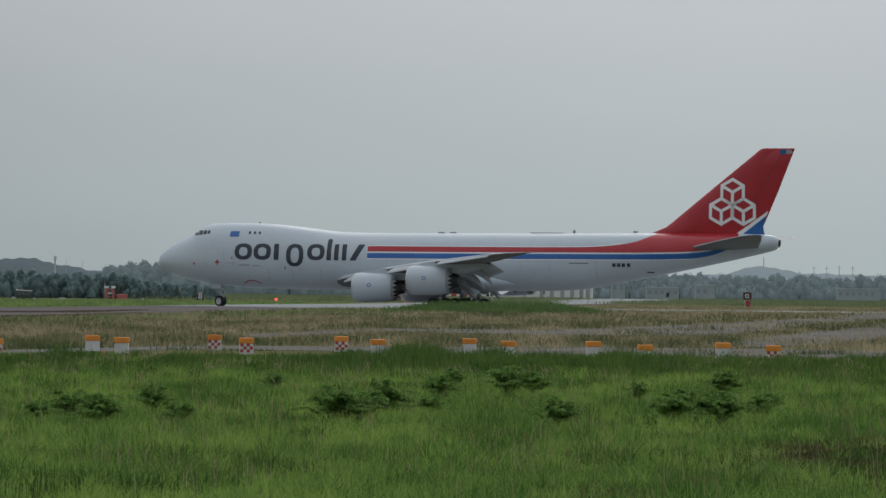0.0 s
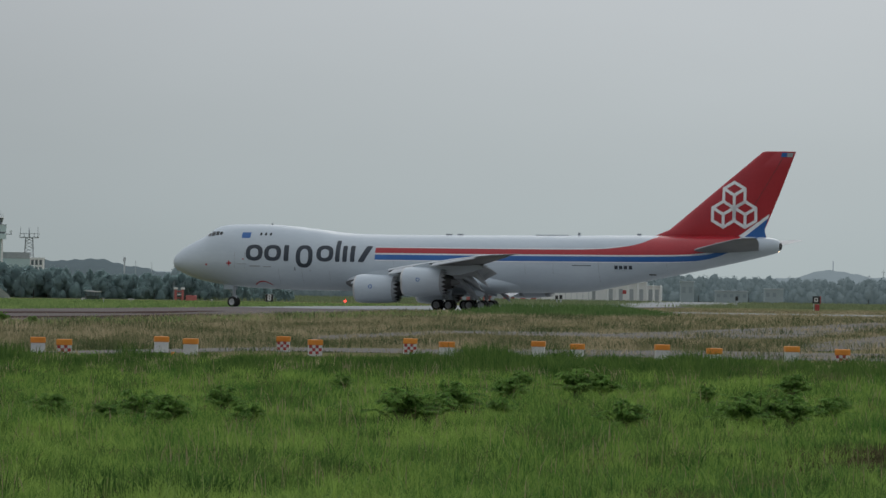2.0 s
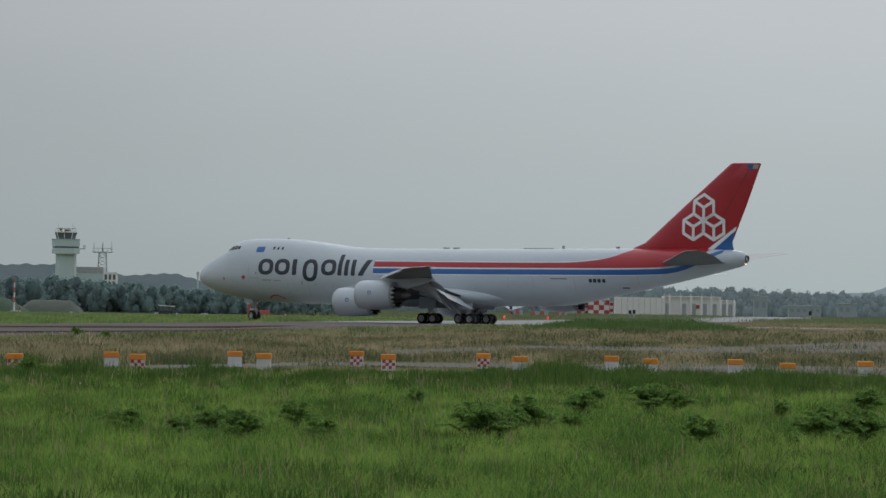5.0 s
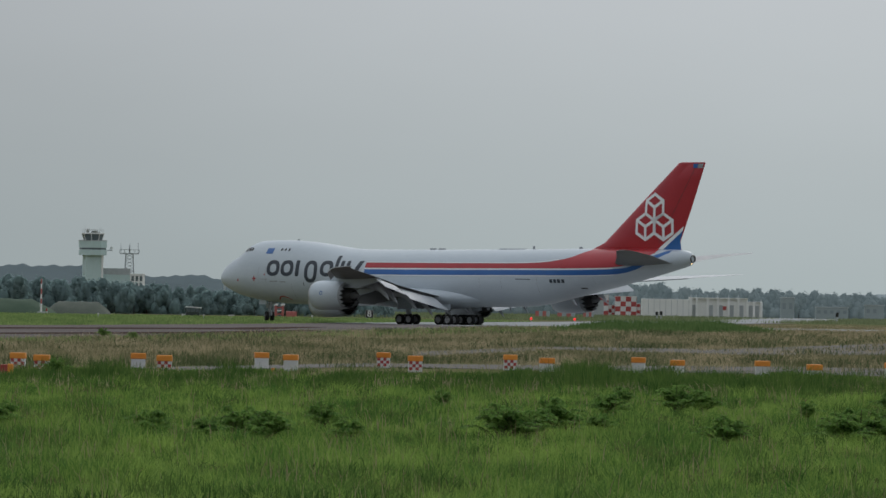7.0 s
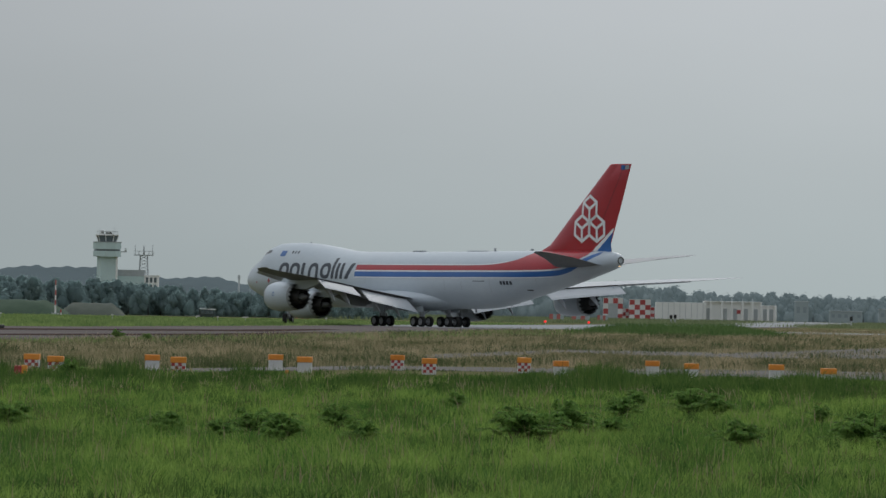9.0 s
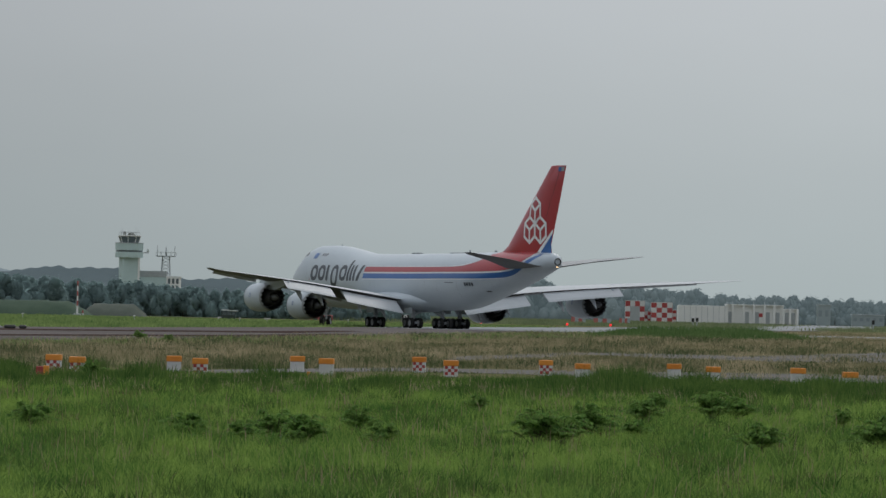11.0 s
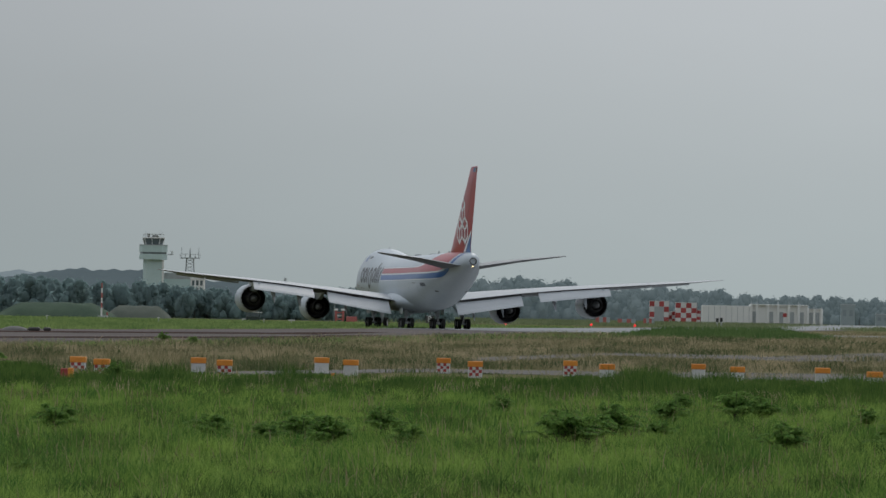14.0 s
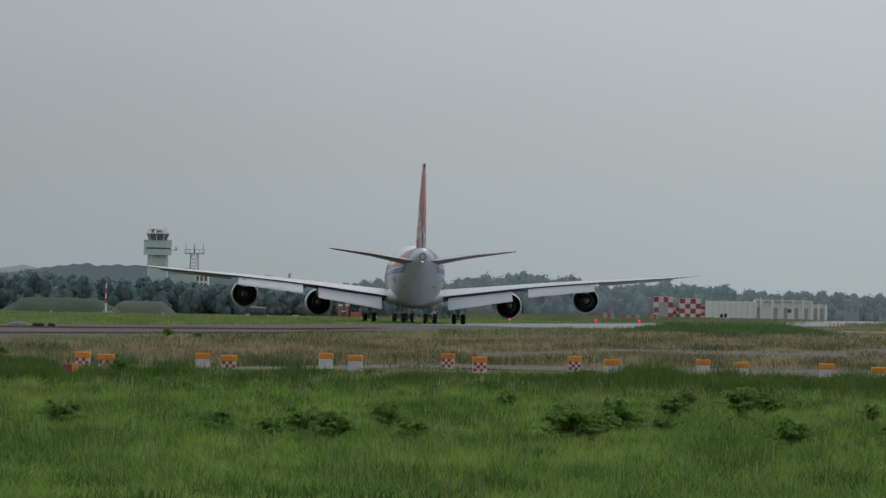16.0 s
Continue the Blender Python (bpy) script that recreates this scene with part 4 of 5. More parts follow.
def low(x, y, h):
    """Growth height, cut on old pavement and wherever it hides it from the camera."""
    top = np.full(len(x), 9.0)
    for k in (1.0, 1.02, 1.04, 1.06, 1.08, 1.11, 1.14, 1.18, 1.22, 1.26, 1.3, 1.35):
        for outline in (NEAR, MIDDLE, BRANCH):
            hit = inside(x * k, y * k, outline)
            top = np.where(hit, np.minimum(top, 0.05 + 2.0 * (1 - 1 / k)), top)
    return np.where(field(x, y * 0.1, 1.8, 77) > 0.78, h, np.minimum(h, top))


def margin(x, y):
    """1 just beyond the old pavement, 0 elsewhere."""
    hit = np.zeros(len(x), bool)
    for outline in (NEAR, MIDDLE, BRANCH):
        for k in (0.93, 0.96, 0.985):
            hit |= inside(x * k, y * k, outline)
        hit &= ~inside(x, y, outline)
    return hit.astype(float)


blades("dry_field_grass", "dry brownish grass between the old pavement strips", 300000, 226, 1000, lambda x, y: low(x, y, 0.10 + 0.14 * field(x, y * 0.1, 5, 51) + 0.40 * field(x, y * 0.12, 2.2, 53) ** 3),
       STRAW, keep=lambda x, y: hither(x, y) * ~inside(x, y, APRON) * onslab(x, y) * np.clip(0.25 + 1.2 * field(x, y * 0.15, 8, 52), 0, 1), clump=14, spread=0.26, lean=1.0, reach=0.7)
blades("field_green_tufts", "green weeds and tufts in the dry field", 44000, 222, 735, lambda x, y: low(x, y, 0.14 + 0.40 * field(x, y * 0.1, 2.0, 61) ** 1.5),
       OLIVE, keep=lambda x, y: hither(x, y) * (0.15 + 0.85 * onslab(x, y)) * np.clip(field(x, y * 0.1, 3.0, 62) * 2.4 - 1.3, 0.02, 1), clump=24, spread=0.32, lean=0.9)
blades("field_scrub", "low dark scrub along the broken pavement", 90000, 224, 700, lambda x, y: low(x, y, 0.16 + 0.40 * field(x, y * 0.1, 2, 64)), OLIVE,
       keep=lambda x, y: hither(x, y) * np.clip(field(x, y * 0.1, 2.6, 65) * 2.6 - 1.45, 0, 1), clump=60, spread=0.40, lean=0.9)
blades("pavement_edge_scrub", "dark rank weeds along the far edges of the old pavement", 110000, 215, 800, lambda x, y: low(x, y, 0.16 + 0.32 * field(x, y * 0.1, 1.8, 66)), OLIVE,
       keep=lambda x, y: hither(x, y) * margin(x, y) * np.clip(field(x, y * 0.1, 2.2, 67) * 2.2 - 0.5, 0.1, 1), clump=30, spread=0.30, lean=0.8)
blades("taxiway_edge_grass", "green grass along the taxiway edge", 50000, 270, 740, lambda x, y: 0.18 + 0.25 * field(x, y, 8, 71), HAY,
       keep=lambda x, y: (1 - taxi(x, y)) * (taxi(x - 0.022 * y, y) > 0) * 1.0, clump=10, spread=0.2)
blades("far_green_grass", "green grass strip beyond the taxiway", 150000, 560, 1085, lambda x, y: 0.12 + 0.34 * field(x, y * 0.08, 3.5, 81) ** 2, HAY,
       keep=lambda x, y: ((1 - taxi(x, y)) * (x < np.interp(y, [560, 1250], [-30, 40]))).astype(float), clump=8, spread=0.3)
blades("far_right_grass", "green grass beyond the runway", 40000, 1240, 2230, lambda x, y: 0.35 + 0.5 * field(x, y * 0.1, 8, 91), DULL, u0=-0.02,
       keep=lambda x, y: (1 - taxi(x, y)) * ~(inside(x, y, RUNWAY_FAR) | inside(x * 1.1, y * 1.1, RUNWAY_FAR)), clump=8, spread=0.4)


def rise(x, y):
    """The low bank beside the taxiway."""
    along = np.clip(np.minimum(x - 11.5, 33 - x) / 6, 0, 1)
    return 0.62 * along * along * (3 - 2 * along) * np.exp(-(((y - 650 - 1.2 * (x - 20)) / 14) ** 2))


gx, gy = np.meshgrid(np.linspace(8, 38, 40), np.linspace(590, 720, 40), indexing="ij")
co = np.stack([gx, gy, rise(gx, gy) - 0.004], -1).reshape(-1, 3)
i, j = np.meshgrid(np.arange(39), np.arange(39), indexing="ij")
a = (i * 40 + j).ravel()
bank = new("bank", many("bank", co, np.stack([a, a + 40, a + 41, a + 1], 1), SOIL))
tagged(bank, "low earth bank grown over with grass", "bank", kind="structure")
BANK = material("bank_grass_blades", (0.06, 0.125, 0.04), (0.17, 0.25, 0.09), 0.8, scale=0.2, fine=1.0, bump=0, island=0.3, spec=0.1, through_light=0.3)
blades("bank_grass", "tall green grass on the low bank", 26000, 620, 690, lambda x, y: 0.22 + 0.55 * field(x, y * 0.1, 1.6, 95), BANK, u0=0.014, u1=0.055,
       keep=lambda x, y: (rise(x, y) > 0.06).astype(float), clump=10, spread=0.25, base=rise)

# ---- leafy weeds in the meadow ----
LEAF = material("dark_weed_leaves", (0.10, 0.215, 0.055), (0.27, 0.42, 0.115), 0.8, scale=3, fine=20, bump=0.1, island=0.5, spec=0.05, through_light=0.5)
STEM = material("weed_stems", (0.05, 0.06, 0.02), (0.10, 0.09, 0.04), 0.8, scale=3, fine=20)


def weed(seed):
    r = np.random.default_rng(seed)
    top = thing("weed_bush", pose(0, 0, -50), "dark green leafy weed with feathery leaves in the meadow", "bush", "weeds in the meadow")
    stems = bmesh.new()
    V, F = [], []
    for s in range(33):
        az, out = r.uniform(0, 2 * np.pi), r.uniform(0.25, 1.15)
        rise_ = r.uniform(0.55, 1.0) * (1.12 - 0.42 * out)
        pts = []
        for i in range(11):
            k = i / 10
            pts.append(Vector((math.cos(az) * out * k, math.sin(az) * out * k, rise_ * math.sin(min(1.0, k * 1.25) * 1.75) - 0.10 * max(0.0, k - 0.7))))
        for p, q in zip(pts[:-1:2], pts[2::2]):
            rod(stems, p, q, 0.012, 0.006, 4)
        for i in range(4, 11):
            d = (pts[i] - pts[i - 1]).normalized()
            across = d.cross(Vector((0, 0, 1))).normalized()
            for sgn in (-1, 1):
                for rep in range(3):
                    root = pts[i - 1].lerp(pts[i], (rep + r.random()) / 3)
                    l = r.uniform(0.15, 0.28) * (1.25 - 0.06 * i)
                    way = (across * sgn + d * r.uniform(0.2, 0.6) + Vector((0, 0, r.uniform(-0.30, 0.12)))).normalized()
                    side = way.cross(Vector((r.normal(0, 0.25), r.normal(0, 0.25), 1))).normalized() * l * 0.2
                    n = len(V)
                    V += [root, root + way * l * 0.5 + side, root + way * l + Vector((0, 0, -0.04)), root + way * l * 0.5 - side]
                    F.append((n, n + 1, n + 2, n + 3))
    part("stalk", stems, STEM, top, "thin branching stalk")
    me = bpy.data.meshes.new("leaves")
    me.from_pydata([tuple(v) for v in V], [], F)
    part("foliage", me, LEAF, top, "dark feathery foliage")
    return top


kinds = [weed(s) for s in (1, 2, 3)]
for i, (x, y, r) in enumerate(((1.04, 102.3, 0.50), (1.45, 102.7, 0.42), (1.90, 109.5, 0.48), (2.26, 110.4, 0.32), (3.26, 125.8, 0.40), (2.71, 107.7, 0.30), (4.75, 132.1, 0.50), (5.25, 131.7, 0.42), (4.25, 98.6, 0.40),
                               (-2.85, 100.5, 0.45), (-2.35, 98.2, 0.42), (-1.72, 106.8, 0.40), (-1.22, 101.4, 0.30), (-4.25, 102.3, 0.36), (6.92, 124.9, 0.32), (6.11, 101.8, 0.45), (6.47, 102.3, 0.50),
                               (6.92, 102.7, 0.45), (7.92, 107.7, 0.38), (9.23, 135.8, 0.42), (-5.34, 77.8, 0.20), (-3.35, 101.4, 0.30), (3.98, 143.0, 0.35), (0.18, 135.8, 0.30), (-6.88, 106.8, 0.40), (8.69, 115.8, 0.30),
                               (-18.20, 374.0, 0.50), (-16.20, 366.0, 0.40), (-14.60, 196.0, 0.60), (-10.20, 184.0, 0.40))):
    m = pose(x, y, 0, 0, 0, 47 * i) @ Matrix.Diagonal((r * 1.1, r * 1.1, r * 1.4, 1))
    if i < 3:
        kinds[i].matrix_basis = m
    else:
        copy_thing(kinds[i % 3], Matrix.Identity(4)).matrix_basis = m

# ---- orange and white edge markers ----
ORANGE = material("faded_orange_paint", (0.62, 0.20, 0.02), (0.80, 0.32, 0.05), 0.6, scale=2, fine=12, objectwise=0.3)
CHALK = material("weathered_white_paint", (0.50, 0.50, 0.50), (0.68, 0.68, 0.67), 0.7, scale=2.5, fine=14, objectwise=0.2)
BRICK_RED = material("faded_red_paint", (0.30, 0.035, 0.04), (0.42, 0.06, 0.055), 0.6, scale=2, fine=12)


def marker(checks):
    ob = thing("edge_marker", pose(0, 0, -60), "box-shaped airfield edge marker with an orange top and " + ("red-checked white sides" if checks else "plain white sides"), "marker", "airfield edge markers")
    part("white_box", box(bmesh.new(), -0.215, 0.215, -0.17, 0.17, 0, 0.36, 0.02), CHALK, ob, "white lower box")
    part("orange_cap", box(bmesh.new(), -0.235, 0.235, -0.19, 0.19, 0.34, 0.52, 0.025), ORANGE, ob, "orange top")
    if checks:
        for r in range(3):
            for c in range(4):
                if (r + c) % 2 == 0:
                    part("red_check", box(bmesh.new(), -0.2 + c * 0.1, -0.1 + c * 0.1, -0.176, -0.168, 0.06 + r * 0.095, 0.155 + r * 0.095), BRICK_RED, ob)
    return ob


plain, checked = marker(False), marker(True)
spots = ((-12.32, 201.5, 1), (-8.97, 206.6, 0), (-5.48, 217.1, 0), (-1.64, 225.8, 1), (2.56, 224.3, 1), (6.68, 220.3, 0), (10.38, 213.6, 0), (14.47, 213.6, 0), (-11.23, 194.8, 1), (-7.90, 199.7, 1), (-4.39, 209.8, 0), (-0.55, 213.1, 1), (3.57, 212.2, 0), (7.62, 211.2, 0), (11.35, 201.6, 0), (15.36, 204.1, 1))
used = set()
for i, (x, y, c) in enumerate(spots):
    src = checked if c else plain
    m = pose(x, y, 0, 0, 0, (-4, 3, 6, -2, 1)[i % 5])
    if c in used:
        copy_thing(src, m)
    else:
        src.matrix_basis = m
        used.add(c)
stub = thing("low_marker", pose(-11.3, 180, 0), "small red and orange box lying in the grass", "marker")
part("red_side", box(bmesh.new(), -0.17, 0.02, -0.12, 0.12, 0, 0.36, 0.02), BRICK_RED, stub)
part("orange_side", box(bmesh.new(), 0.022, 0.17, -0.12, 0.12, 0, 0.38, 0.02), ORANGE, stub)
peg = tagged(part("marker_peg", rod(bmesh.new(), (-4.57, 194.2, 0), (-4.57, 194.2, 0.24), 0.055, 0.05), ORANGE), "thin faded orange marker peg in grass", "peg")


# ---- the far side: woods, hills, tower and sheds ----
# leaf green paled and blued: distance haze put into the base colour
WOOD = material("haze_paled_leaves", (0.245, 0.335, 0.335), (0.29, 0.385, 0.375), 0.9, scale=0.12, fine=0.5, bump=0, island=0.08, spec=0.0, through_light=0.6)
BARK = material("grey_bark", (0.05, 0.045, 0.04), (0.10, 0.09, 0.08), 0.9, scale=1, fine=8)


def ball(rings, n):
    """Points and faces of a unit ball."""
    pts = [(math.sin(a) * math.cos(2 * math.pi * j / n), math.sin(a) * math.sin(2 * math.pi * j / n), math.cos(a))
           for a in [0.06 + (math.pi - 0.12) * i / (rings - 1) for i in range(rings)] for j in range(n)]
    quads = [(i * n + j, (i + 1) * n + j, (i + 1) * n + (j + 1) % n, i * n + (j + 1) % n) for i in range(rings - 1) for j in range(n)]
    return np.array(pts), np.array(quads)


BALL, BALL_FACES = ball(7, 10)
UPRIGHT = np.array([1.0, 1.0, 1.35])


def woods(name, label, n, span, depth, tops, mat, seed, facets=760, size=0.34):
    """A belt of trees: tapered trunks with limbs, and crowns of many leaf clumps with an uneven outline."""
    r = np.random.default_rng(seed)
    C, L, Fq, TV, TF = [], [], [], [], []
    for i in range(n):
        x = span[0] + (span[1] - span[0]) * (i + r.uniform(0, 1)) / n
        y = r.uniform(*depth)
        h = float(np.interp(x, [p for p, q in tops], [q for p, q in tops])) * r.uniform(0.82, 1.04) * (1 if r.random() < 0.9 else 1.08)
        w = h * r.uniform(0.36, 0.55)
        base = len(TV)
        for zz, rr in ((-0.1, 0.020 * h), (h * 0.35, 0.013 * h), (h * 0.7, 0.005 * h)):
            TV += [(x + rr * math.cos(k * 1.257), y + rr * math.sin(k * 1.257), zz) for k in range(5)]
        for lv in range(2):
            for k in range(5):
                a, b = base + lv * 5 + k, base + lv * 5 + (k + 1) % 5
                TF.append((a, b, b + 5, a + 5))
        lobes = r.integers(12, 17)
        for b in range(lobes):
            k = (b + 0.5) / lobes
            cz = h * (0.06 + 0.76 * k)
            rad = w * (0.50 - 0.17 * k) * r.uniform(0.7, 1.25)
            off = w * (1.1 - k) * 0.95
            centre = np.array([x + r.normal(0, off * 0.6), y + r.normal(0, off * 0.6), cz])
            # a solid, knobbly mass of foliage
            swell = 1 + 0.2 * np.sin(BALL @ r.normal(0, 3.2, 3) + r.uniform(0, 6)) + r.normal(0, 0.06, len(BALL))
            p = centre + BALL * (0.74 * rad * swell)[:, None] * UPRIGHT
            p[:, 2] = np.maximum(p[:, 2], 0.1)
            Fq.append(BALL_FACES + len(BALL) * len(C))
            C.append(p)
            # leaf clumps standing out of it
            m = facets // lobes
            d = r.normal(0, 1, (m, 3))
            d /= np.linalg.norm(d, axis=1)[:, None]
            p = centre + d * rad * r.uniform(0.72, 1.18, (m, 1)) * UPRIGHT
            p[:, 2] = np.maximum(p[:, 2], 0.1)
            s = size * h / 7 * r.uniform(0.5, 1.3, (m, 1))
            u = r.normal(0, 1, (m, 3))
            u -= d * (u * d).sum(1)[:, None] * r.uniform(0.6, 1.0, (m, 1))
            u /= np.linalg.norm(u, axis=1)[:, None] + 1e-6
            v = np.cross(u, d)
            v /= np.linalg.norm(v, axis=1)[:, None] + 1e-6
            L.append(np.stack([p - u * s, p + v * s * 0.7, p + u * s, p - v * s * 0.7], 1).reshape(-1, 3))
    solid = len(C) * len(BALL)
    co = np.concatenate(C + L)
    q = np.concatenate(Fq + [solid + np.arange(len(co) - solid).reshape(-1, 4)])
    ob = thing(name, pose(0, 0, 0), label, "trees", kind="stuff")
    part("tree_crowns", many("crowns", co, q, mat), mat, ob)
    me = bpy.data.meshes.new("trunks")
    me.from_pydata(TV, [], TF)
    part("tree_trunks", me, BARK, ob)
    return ob


woods("near_woods", "belt of green trees across the airfield, colour paled for haze", 210, (-118, -8), (1255, 1330), ((-118, 7.2), (-88, 7.3), (-82, 6.7), (-70, 6.5), (-66, 6.8), (-59, 6.2), (-51, 5.8), (-49.6, 4.4), (-47, 5.8), (-43, 4.9), (-31, 4.9), (-25, 4.6), (-19, 3.2), (-8, 2.5)), WOOD, 5, 1000, 0.30)


# base colour plus faint emission: distance haze put into the surface
def painted_haze(name, colour, light):
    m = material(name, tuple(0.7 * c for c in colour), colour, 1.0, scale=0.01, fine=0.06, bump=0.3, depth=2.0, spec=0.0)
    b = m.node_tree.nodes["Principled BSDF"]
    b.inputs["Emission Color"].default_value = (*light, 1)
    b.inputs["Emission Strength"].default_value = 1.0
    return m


def hill(name, label, profile, y, deep, mat, seed, rough):
    """A long wooded ridge with an uneven skyline."""
    xs = np.linspace(profile[0][0], profile[-1][0], 420)
    z = np.interp(xs, [p for p, q in profile], [q for p, q in profile])
    r = np.random.default_rng(seed)
    bumps = sum(r.normal(0, 1) * np.sin(xs * f + r.uniform(0, 6)) for f in np.geomspace(0.08, 0.9, 14)) / 3.7
    rows = []
    for k, f in ((0, 0.0), (0.25, 0.45), (0.45, 0.75), (0.7, 0.97), (0.8, 1.0), (1.6, 0.0)):
        rows.append(np.stack([xs, np.full_like(xs, y + deep * k), z * f + (rough * np.roll(bumps, int(40 * k)) * (0.3 + f) if f else -1)], 1))
    co = np.concatenate(rows)
    i, j = np.meshgrid(np.arange(5), np.arange(419), indexing="ij")
    a = (i * 420 + j).ravel()
    ob = new(name, many(name, co, np.stack([a, a + 1, a + 421, a + 420], 1), mat))
    return tagged(ob, label, "hill", kind="structure")


hill("backdrop_hill", "wooded hill, haze put into its colour and glow", [(-420, 17), (-300, 15), (-245, 13.5), (-222, 15.5), (-205, 17.4), (-192, 18.2), (-177, 18.9), (-160, 19), (-142, 16.3), (-127, 14.2), (-110, 14.6), (-92, 12.3), (-74, 9.5), (-40, 7), (40, 6), (160, 5)],
     3000, 160, painted_haze("hazy_hill", (0.10, 0.125, 0.13), (0.030, 0.040, 0.047)), 3, 0.5)
hill("backdrop_hill_far", "distant hill paled by haze in its colour and glow", [(-520, 20), (-330, 18), (-290, 23), (-262, 17), (-180, 14), (0, 10), (160, 12), (237, 13), (270, 13.4), (285, 14.5), (294, 18.4), (302, 19.6), (312, 18.6), (329, 15.4), (366, 14.6), (520, 14)],
     4000, 200, painted_haze("pale_hazy_hill", (0.10, 0.12, 0.13), (0.135, 0.165, 0.18)), 4, 0.3)

# far leaves get the same haze, as pale colour and glow
FARWOOD = painted_haze("hazy_far_leaves", (0.17, 0.20, 0.20), (0.045, 0.062, 0.068))
woods("backdrop_woods", "far blue-green wood, haze put into its colour and glow", 340, (-60, 285), (2560, 2700), ((-60, 12), (-20, 13.5), (0, 16), (10, 16.8), (27, 15.4), (37, 12.6), (47, 12), (60, 12.9), (69, 13.7), (85, 12.7), (101, 11.1), (116, 10.9), (126, 11.8), (138, 10.7), (150, 9.8), (172, 10.2), (193, 9.6), (285, 10.5)), FARWOOD, 6, 420, 0.30)

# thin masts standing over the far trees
# steel colour paled to stand in for distance haze
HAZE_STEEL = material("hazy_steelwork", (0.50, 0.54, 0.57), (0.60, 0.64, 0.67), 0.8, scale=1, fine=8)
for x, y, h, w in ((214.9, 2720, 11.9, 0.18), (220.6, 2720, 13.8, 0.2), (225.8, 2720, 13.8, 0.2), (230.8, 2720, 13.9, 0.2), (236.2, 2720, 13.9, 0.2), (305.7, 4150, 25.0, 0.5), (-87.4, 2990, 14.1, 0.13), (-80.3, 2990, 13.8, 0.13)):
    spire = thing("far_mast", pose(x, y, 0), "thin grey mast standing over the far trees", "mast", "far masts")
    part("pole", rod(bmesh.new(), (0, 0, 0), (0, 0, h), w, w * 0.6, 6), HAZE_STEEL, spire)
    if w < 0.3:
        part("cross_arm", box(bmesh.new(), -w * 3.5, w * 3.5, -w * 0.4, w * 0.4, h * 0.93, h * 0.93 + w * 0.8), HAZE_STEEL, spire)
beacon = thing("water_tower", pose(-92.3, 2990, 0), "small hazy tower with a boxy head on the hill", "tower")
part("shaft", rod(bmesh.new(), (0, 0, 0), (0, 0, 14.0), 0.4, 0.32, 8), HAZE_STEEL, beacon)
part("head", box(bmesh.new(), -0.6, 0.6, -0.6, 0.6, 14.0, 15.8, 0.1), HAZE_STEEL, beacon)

# grass-grown shelters at the edge of the woods
MOSS = material("mossy_bank", (0.060, 0.092, 0.066), (0.090, 0.126, 0.088), 0.95, scale=0.2, fine=1.5, bump=0.4, depth=0.1, spec=0.1)
GRAVEL = material("bare_grey_earth", (0.085, 0.10, 0.085), (0.125, 0.14, 0.115), 0.95, scale=0.2, fine=2, bump=0.3, depth=0.05, spec=0.1)
for x0, x1, h, y, mat, lab in ((-86, -65.2, 2.45, 1172, MOSS, "long low grass-grown earth shelter"), (-67.8, -56.2, 2.15, 1182, GRAVEL, "bare grey earth mound beside the shelter")):
    rings = []
    for i in range(30):
        k = i / 29
        e = min(1.0, math.sin(math.pi * k) * 1.7) ** 0.8
        rings.append([(x0 + (x1 - x0) * k, y + 12 * (j / 12 - 0.5), max(-0.05, h * e * math.sin(math.pi * j / 12) ** 0.7 - 0.05 + 0.18 * noise.noise(Vector((k * 9, j * 0.6, h))))) for j in range(13)])
    v, f = loft(rings, closed=False, cap=False)
    tagged(part("earth_mound", mesh_of("mound", v, f), mat), lab, "mound")

# control tower
# green, glass and steel are lightened, with some haze put into their colours
PALEGREEN = material("pale_green_render", (0.46, 0.59, 0.58), (0.56, 0.68, 0.67), 0.8, scale=0.3, fine=3)
OFFWHITE = material("off_white_render", (0.74, 0.75, 0.73), (0.84, 0.84, 0.82), 0.8, scale=0.3, fine=3)
DARKGLASS = material("tinted_cab_glass", (0.10, 0.13, 0.14), (0.14, 0.17, 0.18), 0.1, scale=0.5, fine=3, bump=0)
STEELWORK = material("galvanised_steelwork", (0.36, 0.39, 0.40), (0.48, 0.51, 0.52), 0.6, 0.3, scale=1, fine=8)


def prism(n, r0, r1, z0, z1, turn=0.0):
    rings = [[(r * math.cos(2 * math.pi * (j + 0.5) / n + turn), r * math.sin(2 * math.pi * (j + 0.5) / n + turn), z) for j in range(n)] for r, z in ((r0, z0), (r1, z1))]
    return mesh_of("prism", *loft(rings), smooth=False)


tower = thing("control_tower", pose(-115.9, 2300, 0, 0, 0, 17), "pale green airport control tower with a dark glazed cab", "tower")
part("shaft", prism(4, 3.95, 3.95, 0, 18.0), PALEGREEN, tower, "square pale green shaft")
# the shaft's narrow sunlit side, added as a white box
part("sunlit_corner", box(bmesh.new(), 2.35, 3.05, -3.05, -2.0, 0, 18, 0.05), OFFWHITE, tower, "white corner box in place of a sunlit face")
part("lower_gallery", prism(8, 4.75, 4.75, 18.0, 19.9), PALEGREEN, tower, "pale gallery storey")
part("gallery_band", prism(8, 4.5, 4.5, 19.9, 20.5), DARKGLASS, tower, "dark window band")
part("upper_gallery", prism(8, 4.8, 4.8, 20.5, 22.9), PALEGREEN, tower, "pale upper storey")
part("balcony", prism(8, 4.95, 4.95, 22.85, 23.05), STEELWORK, tower)
cab = part("cab", prism(8, 3.1, 3.75, 23.05, 25.2), DARKGLASS, tower, "dark glazed cab leaning outwards")
